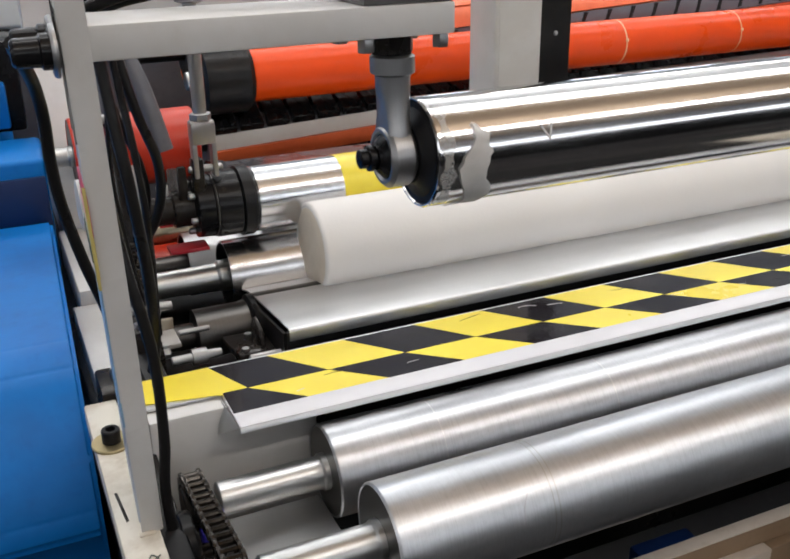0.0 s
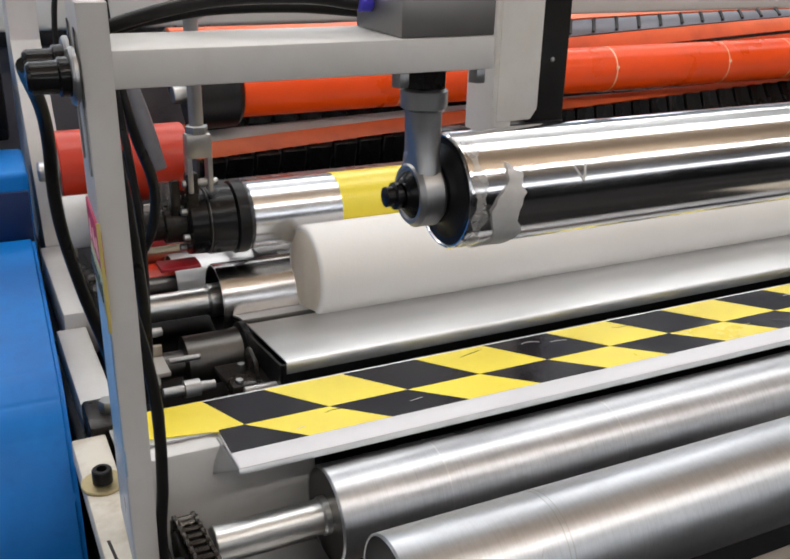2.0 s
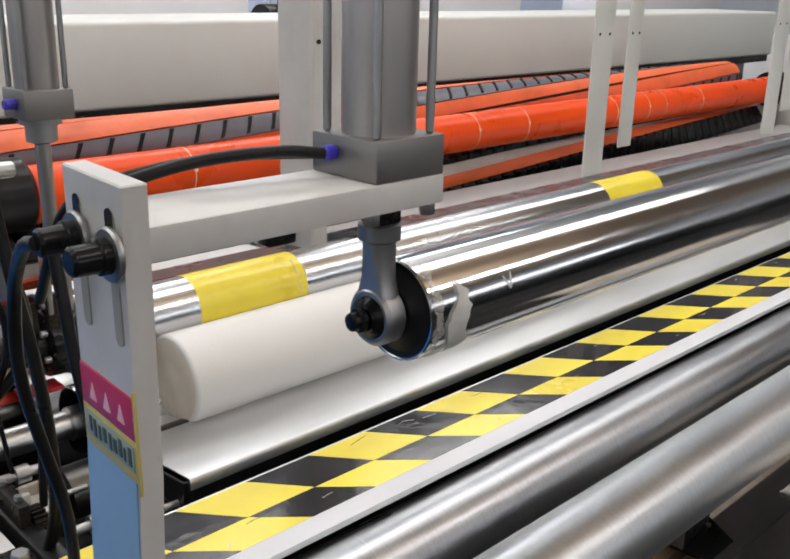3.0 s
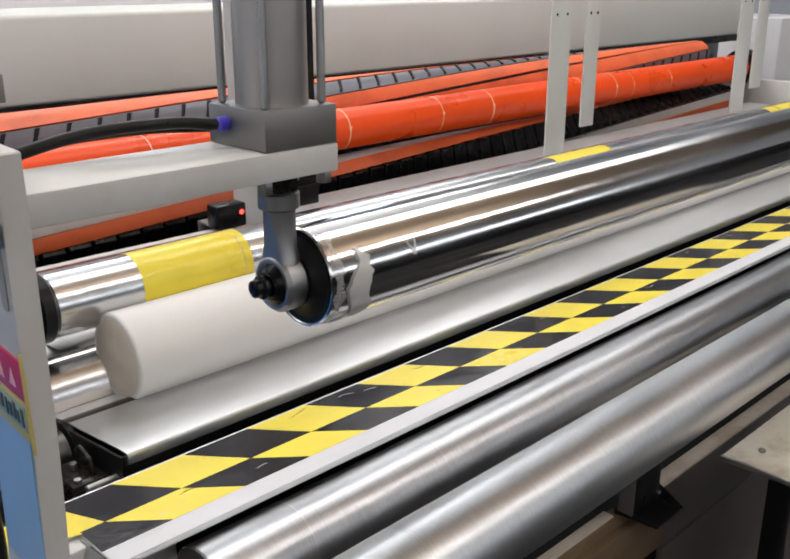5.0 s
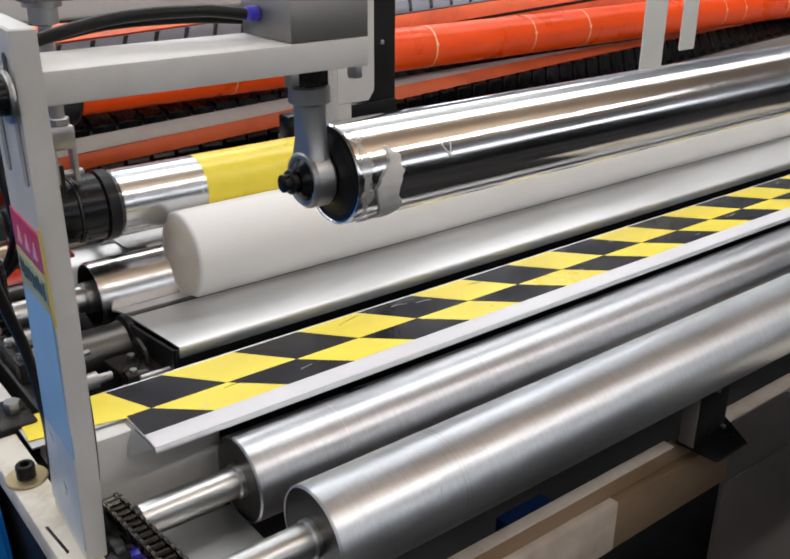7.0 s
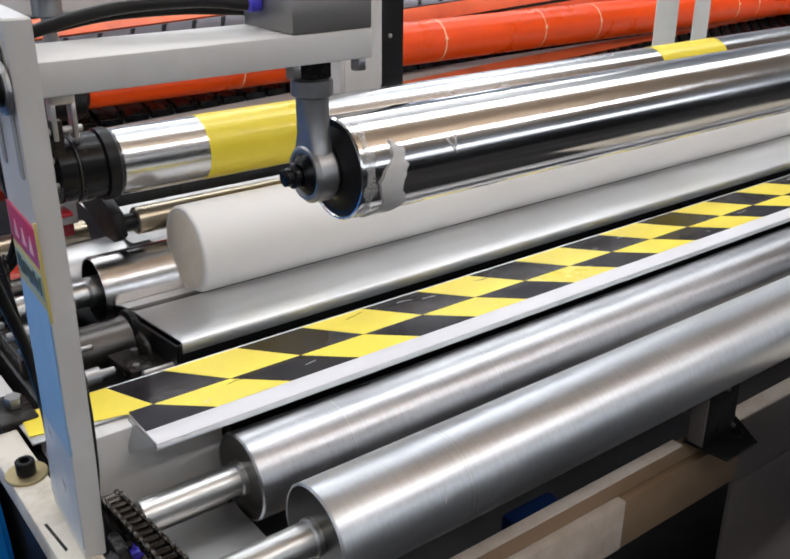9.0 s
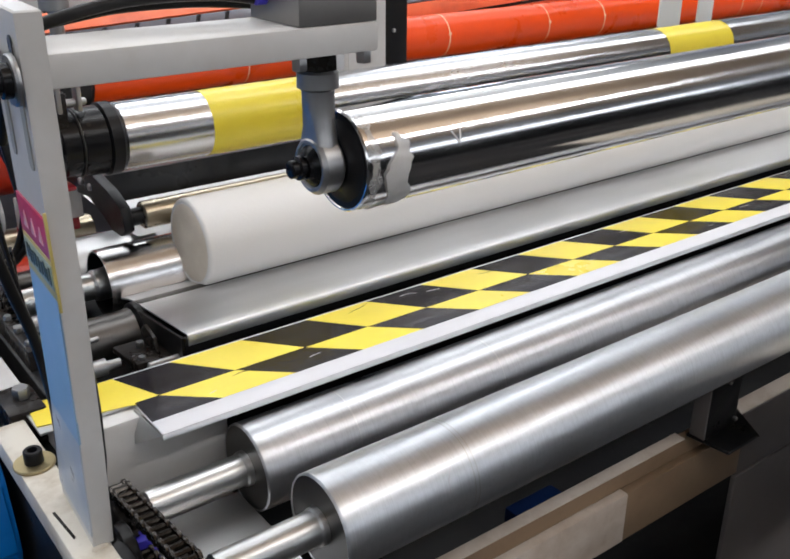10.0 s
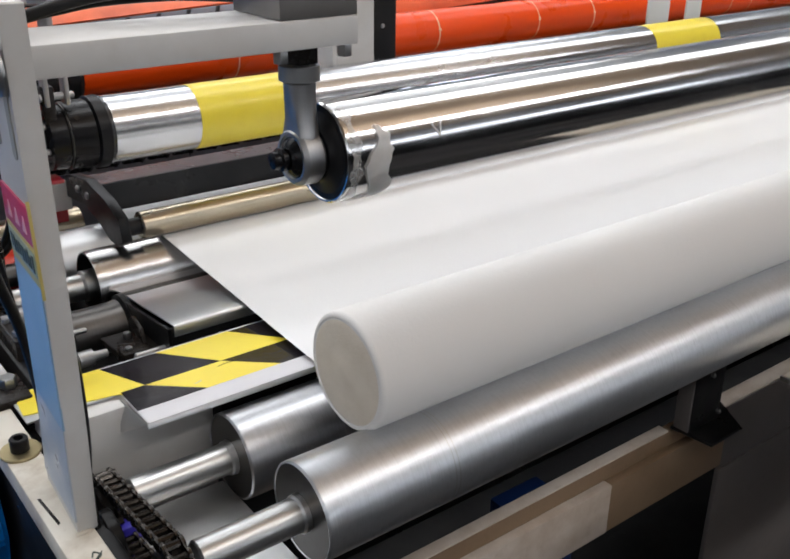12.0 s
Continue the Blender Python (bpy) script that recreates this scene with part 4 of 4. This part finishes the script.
roller("red_drum", 1.45, 1.120, 0.055, 0.075, 0.255, "red_cover", "short red covered drum end behind rider arm", 0.014, 0.05, "red drums", end="black")
roller("red_drum", 1.36, 0.953, 0.040, 0.115, 0.252, "red_cover", "short red covered drum in shadow below winding drums", 0.014, 0.05, "red drums", end="black")
red_strip = tagged(ob_from("red_strip", box(0.178, 0.268, 1.384, 1.389, 1.003, 1.0315, 0.001), "dark_red"), "dark red strip below white guard plate", "plate")
idler = thing("idler_chain", "greasy black chain hanging inside the side frame", "chain")
for i in range(12):
    o = new("link", LM[i % 2])
    o.parent = idler
    o.matrix_basis = pose(0.101, 1.140 + 0.0022 * i, 1.085 - 0.0125 * i, -80, 0, 0)

# ---- cutting unit behind: orange rollers and comb ----
def along(x):
    """Places along the cutting unit, spread from its left end."""
    return 1.253 + 1.209 * (x - 1.0)


orange = roller("orange_roller", 1.86, 1.138, 0.0515, along(0.345), along(2.90), "orange", "glossy orange rubber covered roller with pale seams", 0.018, along(0.24), "orange rollers", end="black")
for xx, w in ((1.076, 0.004), (1.361, 0.003), (1.540, 0.004), (1.92, 0.003), (2.08, 0.003), (2.17, 0.002), (2.38, 0.003), (0.62, 0.003)):
    xx = along(xx)
    part("seam_ring", turned([(xx, 0.0511), (xx + 0.0005, 0.0519), (xx + w, 0.0519), (xx + w + 0.0005, 0.0511)], seg=64), "ring", orange, "pale seam ring")
    part("seam_blob", turned([(-0.003, 0.001), (0, 0.0052), (0.002, 0.001)], "y", (xx + 0.003, -0.0505, 0.010), 10), "ring", orange)
part("bearing", turned([(along(0.262), 0.06), (along(0.265), 0.069), (along(0.335), 0.069), (along(0.343), 0.06)], seg=48), "black", orange, "black bearing housing")
# perforating drum: helical orange rails, rows of black knife fingers and pale gaps
DR, TWIST = 0.070, radians(40)  # its radius, and how far the rows wind round it in a metre
perforator = thing("perforating_drum", "dark drum with winding orange rails and black plastic fingers", "drum")
D0, D1 = along(0.27), along(2.86)


def winding(u, a0, a1, r0, r1, x0, x1, steps):
    """A bar that winds round the axis from x0 to x1, between two angles and two radii."""
    bm = bmesh.new()
    rows = []
    for i in range(steps + 1):
        x = x0 + (x1 - x0) * i / steps
        ring = []
        for r, angles in ((r1, [a0 + (a1 - a0) * k / 4 for k in range(5)]), (r0, [a1 + (a0 - a1) * k / 4 for k in range(5)])):
            for a in angles:
                th = u + a + TWIST * (x - D0)
                ring.append(bm.verts.new((x, -r * math.cos(th), r * math.sin(th))))
        rows.append(ring)
    n = len(rows[0])
    for ra, rb in zip(rows, rows[1:]):
        for i in range(n):
            bm.faces.new((ra[i], ra[(i + 1) % n], rb[(i + 1) % n], rb[i]))
    bm.faces.new(rows[0])
    bm.faces.new(rows[-1][::-1])
    return bm


part("core", turned([(D0, 0.02), (D0, DR - 0.012), (D1, DR - 0.012), (D1, 0.02)], seg=48), "grey_bar", perforator, "grey drum core")
part("axle", rod(D0 - 0.10, XR + 0.03, 0.02), "steel_dark", perforator)
bm = add_box(bmesh.new(), -0.0245, 0.0245, -DR - 0.001, -DR + 0.016, -0.036, 0.036, 0.002, 1)
add_box(bm, 0.012, 0.019, -DR - 0.006, -DR, -0.030, -0.020, 0.001, 1)
finger = part("finger", bm, "black_gloss", perforator)


def wound(drum_thing, mesh, count, angle, first=None):
    """Sets pieces side by side along a drum, each turned a little further than the last."""
    for i in range(count):
        x = D0 + 0.03 + i * (D1 - D0 - 0.06) / (count - 1)
        o = first if first and i == 0 else new(mesh.name.split(".")[0], mesh)
        o.parent = drum_thing
        o.matrix_basis = Matrix.Translation((x, 0, 0)) @ Euler((-(angle + TWIST * (x - D0)), 0, 0)).to_matrix().to_4x4()


for k in range(3):
    base = radians(120 * k)
    part("rail", winding(base, radians(-2), radians(24), DR - 0.014, DR + 0.001, D0, D1, 60), "orange_dull", perforator, "winding orange rail")
    part("pale_strip", winding(base, radians(25), radians(52), DR - 0.014, DR - 0.006, D0, D1, 60), "white", perforator, "pale painted strip")
    wound(perforator, finger.data, 56, base + radians(-35), finger if k == 0 else None)

# slitting drum above it: broad orange rails between grey strips with dark slanted slits
slitter = thing("slitting_drum", "drum with broad orange rails and slit grey strips", "drum")
part("core", turned([(D0, 0.02), (D0, DR - 0.008), (D1, DR - 0.008), (D1, 0.02)], seg=48), "black", slitter, "black drum core")
part("axle", rod(D0 - 0.10, XR + 0.03, 0.02), "steel_dark", slitter)
bm = add_box(bmesh.new(), -0.0045, 0.0045, -DR - 0.002, -DR + 0.012, -0.018, 0.022, 0.0008, 1)
for v in bm.verts:
    v.co.x += 0.45 * v.co.z
slit = part("slit", bm, "black", slitter)
for k in range(3):
    base = radians(120 * k)
    part("rail", winding(base, radians(-4), radians(34), DR - 0.010, DR + 0.002, D0, D1, 60), "orange_dull", slitter, "broad winding orange rail")
    part("slit_strip", winding(base, radians(-44), radians(-6), DR - 0.010, DR - 0.001, D0, D1, 60), "slit_grey", slitter, "grey strip with slanted slits")
    part("low_rail", winding(base, radians(-78), radians(-46), DR - 0.010, DR - 0.002, D0, D1, 60), "orange_dull", slitter, "orange lower rail")
    wound(slitter, slit.data, 44, base + radians(-26), slit if k == 0 else None)
tray = tagged(ob_from("feed_tray", prism([(1.60, 1.006), (1.765, 1.010), (1.765, 0.90), (1.76, 0.90), (1.76, 1.006), (1.60, 1.002)], "x", 0.86, 3.5), "tray"), "dull grey sheet tray below the cutting unit", "tray")
under = tagged(ob_from("machine_bed", box(0.06, XR, 0.96, 1.60, 0.55, 0.90, 0.004), "black"), "dark machine bed under the rollers", "bed")

# ---- columns ----
col = thing("guide_column", "white painted bracket column with black rail", "column", at=(0.022, 0, -0.004))
part("plate", prism([(0.712, 1.165), (0.712, 1.90), (0.790, 1.90), (0.790, 1.182), (0.778, 1.165)], "y", 1.35, 1.362, 0.001), "white", col)
part("flange", box(0.704, 0.713, 1.35, 1.432, 1.09, 1.90, 0.002), "white", col)
part("lower_leg", box(0.713, 0.742, 1.352, 1.361, 1.09, 1.17, 0.001), "white", col)
part("rail", box(0.868, 0.945, 1.49, 1.515, 1.090, 1.90, 0.002), "black", col, "black guide rail")
part("rail_foot", box(0.82, 0.945, 1.485, 1.515, 1.085, 1.125, 0.002), "black", col)
for zz in (1.235, 1.37, 1.50):
    part("screw", rod(1.4865, 1.492, 0.0042, (0.912, 0, zz), "y", 12), "zinc", col)
# holes are black discs on the plate, coloured as shaded openings
for zz in (1.44, 1.58):
    part("hole", rod(1.346, 1.3515, 0.004, (0.722, 0, zz), "y", 12), "black", col)


def hanger(x, y, z0, w, d, label):
    h = thing("hanger_post", label, "post", "hanger posts")
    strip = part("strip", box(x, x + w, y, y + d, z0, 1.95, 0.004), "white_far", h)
    for k in (0.25, 0.75):
        part("screw", rod(y - 0.0015, y + 0.001, 0.004, (x + w * k, 0, 1.415), "y", 12), "black", strip)
    return h


hanger(1.768, 1.52, 1.035, 0.086, 0.007, "pale grey steel strip hanging to the roller")
hanger(1.915, 1.515, 1.118, 0.063, 0.007, "pale steel strip with rounded foot")
hanger(3.08, 1.65, 1.02, 0.105, 0.007, "pale far strip beside roller end")
hanger(3.40, 1.73, 1.075, 0.096, 0.007, "pale far strip with short foot")

back = thing("crossbeam_cover", "long pale grey boxed cover above cutting unit", "cover")
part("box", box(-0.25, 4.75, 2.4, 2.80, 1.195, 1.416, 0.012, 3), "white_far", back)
# black strip put in for the shade under the cover
part("gap_shade_strip", box(-0.25, 4.75, 2.42, 2.5, 1.160, 1.1955, 0.002), "black", back, "black strip for the shaded gap below the cover")
rear = thing("rear_frame", "dark rear frame plates behind the rollers", "frame")
for k in range(4):
    part("plate", box(-0.25 + 1.25 * k, 0.997 + 1.25 * k, 2.54, 2.75, 0.0, 1.158, 0.005), "grey_bar", rear)
sleeve = thing("guide_sleeve", "chrome sleeve behind feed drum, brown reflection in its colour", "sleeve", at=(0.028, 0, -0.003))
part("tube", rod(0.10, 0.262, 0.024, (0, 1.405, 1.003), seg=36), "tube_chrome", sleeve)
# black disc at the tube's end paints the bore's shade
part("bore", rod(0.2615, 0.263, 0.016, (0, 1.405, 1.003), seg=28), "black", sleeve, "black disc for the shaded bore")
plate = tagged(ob_from("guard_plate", box(0.178, 0.273, 1.376, 1.382, 1.032, 1.078, 0.001), "white"), "white guard plate behind drum ends", "plate")
far_box = tagged(ob_from("control_box", box(5.2, 5.7, 2.4, 2.9, 0.0, 1.26, 0.01), "lip"), "white control box beyond the roller ends", "box")


def cabinet(x0, x1, y, z1, mat, label):
    c = thing("cabinet", label, "cabinet", "cabinets behind the machine")
    part("body", box(x0, x1, y, y + 0.6, 0.0, z1, 0.01), mat, c)
    door = part("door", box(x0 + 0.02, x1 - 0.02, y - 0.012, y + 0.002, 0.06, z1 - 0.05, 0.006), mat, c)
    part("handle", box(x1 - 0.10, x1 - 0.07, y - 0.035, y - 0.010, z1 * 0.55, z1 * 0.55 + 0.14, 0.004), "black_gloss", door, "black handle")
    return c


for x0, x1, yy, z1, mm, lb in ((-0.9, 0.55, 3.3, 1.7, "bare_white", "bright white cabinet behind the machine"), (0.6, 2.0, 3.3, 1.7, "bare_white", "bright white cabinet behind the machine"),
        (2.75, 3.35, 4.2, 1.6, "pale_blue", "pale blue machine cabinet in the back"), (3.6, 4.6, 4.0, 1.7, "bare_white", "white cabinet in the far aisle"), (4.9, 5.6, 4.4, 1.6, "pale_blue", "pale blue machine cabinet in the back"),
        (5.9, 7.6, 4.2, 1.7, "bare_white", "white cabinet in the far aisle")):
    cabinet(x0, x1, yy, z1, mm, lb)
motor = thing("motor", "black motor with pipes on far machine", "motor")
part("body", rod(2.2, 2.55, 0.09, (0, 3.5, 1.33), seg=28), "black", motor)
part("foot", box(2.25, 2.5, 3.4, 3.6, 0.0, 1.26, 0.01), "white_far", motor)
part("terminal_box", box(2.3, 2.42, 3.42, 3.52, 1.40, 1.48, 0.006), "black", motor)
far_frame = thing("machine_end", "white far end plate of the machine", "frame")
part("plate", box(XR + 0.02, XR + 0.06, 0.55, 2.3, 0.1, 1.09, 0.004), "white", far_frame)
part("bearing", rod(along(2.905), XR + 0.03, 0.07, (0, 1.86, 1.138), seg=40), "black", far_frame)
lamp = thing("sensor", "small black sensor with red signal light", "sensor", at=(0.022, 0, -0.004))
part("body", box(0.60, 0.655, 1.325, 1.36, 1.125, 1.165, 0.004), "black_gloss", lamp)
part("lens", rod(1.3235, 1.326, 0.004, (0.645, 0, 1.150), "y", 12), "signal", lamp, "red signal lens")

# ---- front: rail, bracket and tray below the rollers ----
rail = thing("front_rail", "tan edged rail running below front rollers", "rail")
part("rail_body", box(0.08, XR, 0.781, 0.797, 0.560, 0.6745, 0.003), "tan", rail)
part("pale_edge", box(0.08, 0.985, 0.779, 0.799, 0.674, 0.677, 0.001), "pale_rail", rail, "pale top edge")
part("pale_edge", box(1.115, XR, 0.768, 0.799, 0.674, 0.677, 0.001), "pale_rail", rail, "pale top edge")
part("lower_bar", box(0.08, 0.835, 0.764, 0.7808, 0.555, 0.645, 0.002), "pale_rail", rail, "pale lower bar")
part("lower_bar", box(0.835, 1.135, 0.765, 0.7808, 0.555, 0.645, 0.002), "tan", rail, "brown bar section")
part("lower_bar", box(1.135, XR, 0.768, 0.7808, 0.545, 0.672, 0.002), "apron_grey", rail, "dull grey-brown bar section")
foot = thing("roller_bracket", "dark angle bracket under the front roller", "bracket")
part("base", prism([(0.990, 0.782), (0.998, 0.708), (1.080, 0.708), (1.123, 0.778)], "z", 0.6775, 0.683, 0.001), "black", foot)
part("upright", box(0.996, 1.074, 0.750, 0.779, 0.683, 0.802, 0.002), "black", foot)
# thin sheet makes the upright's left face lighter than its front
part("side_plate", box(0.9925, 0.9958, 0.751, 0.778, 0.6835, 0.797, 0.0005), "apron_grey", foot, "thin grey sheet on the upright's left face")
for xx, zz in ((1.034, 0.778), (1.066, 0.70)):
    part("screw", rod(0.743, 0.751, 0.004, (xx, 0, zz), "y", 10), "zinc", foot)
shelf = thing("metal_shelf", "bare sheet-metal shelf corner with bright edge", "shelf", at=(0.082, 0.050, -0.056))
part("sheet", box(0.908, 1.6, 0.30, 0.567, 0.904, 0.908, 0.001), "white_dirty", shelf)
part("bright_edge", box(0.903, 0.908, 0.30, 0.567, 0.902, 0.910, 0.001), "zinc", shelf)
part("screw", hexagon(0.005, 0.908, 0.913, (0.96, 0.53, 0)), "zinc", shelf)
part("bracket_leg", box(1.0, 1.03, 0.50, 0.53, 0.056, 0.904, 0.002), "black", shelf)
apron = thing("front_apron", "dark grey-brown sheet panels below front rollers", "apron")
for xa, xb in ((1.135, 1.90), (1.904, 2.70), (2.704, XR)):
    part("panel", box(xa, xb, 0.765, 0.775, 0.0, 0.5445, 0.002), "apron_grey", apron)
legs = tagged(ob_from("floor_stand", box(0.69, 0.79, 0.79, 0.88, 0.0, 0.616, 0.004), "navy"), "dark navy stand under the rail", "stand")


def motions():
    walk(log, [(t, pose(x, y, z, r)) for t, y, z, r, x in ((0, 1.136, 1.039, 0, 0.330), (3.5, 1.138, 1.044, -80, 0.328), (7, 1.14, 1.048, -160, 0.333), (9.9, 1.14, 1.049, -165, 0.332),
        (10.2, 1.132, 1.053, -157, 0.330), (10.4, 1.1, 1.059, -127, 0.330), (10.6, 1.062, 1.064, -92, 0.331), (10.8, 1.036, 1.069, -67, 0.337), (10.9, 0.985, 1.073, -19, 0.331), (11, 0.926, 1.07, 36, 0.327),
        (11.1, 0.88, 1.063, 79, 0.324), (11.2, 0.832, 1.061, 124, 0.320), (11.3, 0.776, 1.06, 177, 0.310), (11.4, 0.703, 1.058, 245, 0.293), (11.5, 0.697, 1.058, 251, 0.301), (12, 0.69, 1.058, 257, 0.296))])
    walk(rider, [(t, pose(0.018, 1.21, z)) for t, z in ((0.0, 1.094), (1.5, 1.100), (2.8, 1.106), (5.5, 1.114), (7.2, 1.116), (8.75, 1.118), (8.9, 1.138), (9.0, 1.163), (9.1, 1.183), (9.3, 1.188), (12.0, 1.1875))])
    walk(drum, [(t, pose(0, 1.21, z)) for t, z in ((0.0, 0.992), (10.0, 0.992), (10.5, 0.979), (12.0, 0.979))])
    walk(pusher, [(t, pose(0.018, y, z - 0.005, r)) for t, y, z, r in ((0.0, 1.275, 1.068, -12), (8.7, 1.275, 1.068, -12), (8.9, 1.240, 1.070, -11), (9.1, 1.222, 1.082, -10), (9.9, 1.222, 1.080, -10), (10.2, 1.216, 1.062, -9),
        (10.5, 1.206, 1.040, -8), (10.8, 1.180, 1.028, -6), (11.0, 1.172, 1.028, -6), (11.7, 1.172, 1.028, -6), (12.0, 1.192, 1.060, -9))])
    walk(web, [(t, pose(0, y, z - 0.003, r)) for t, y, z, r in ((0.0, 1.235, 1.033, -4), (10.5, 1.235, 1.033, -4), (10.7, 1.160, 1.028, -1), (10.8, 1.080, 1.022, 2), (11.0, 0.975, 1.0205, 1.5), (11.2, 0.860, 1.012, 2.5), (11.4, 0.745, 1.007, 4), (12.0, 0.735, 1.007, 4))])
    early = [(0.0, 8), (0.4, 7), (0.8, 6), (1.2, 5), (1.6, 4), (2.0, 3)]
    walk(perforator, [(t, pose(0, 1.905, 1.004, 110 + 80 * (k - 3))) for t, k in early] + [(t, pose(0, 1.905, 1.004, a)) for t, a in ((2.4, 30), (2.8, -45), (3.3, -88), (4.0, -100), (5.0, -102), (12.0, -102))])
    walk(slitter, [(t, pose(0, 2.03, 1.172, 90 + 80 * (k - 3))) for t, k in early] + [(t, pose(0, 2.03, 1.172, a)) for t, a in ((2.4, 30), (2.8, -10), (3.3, -30), (12.0, -34))])


motions()
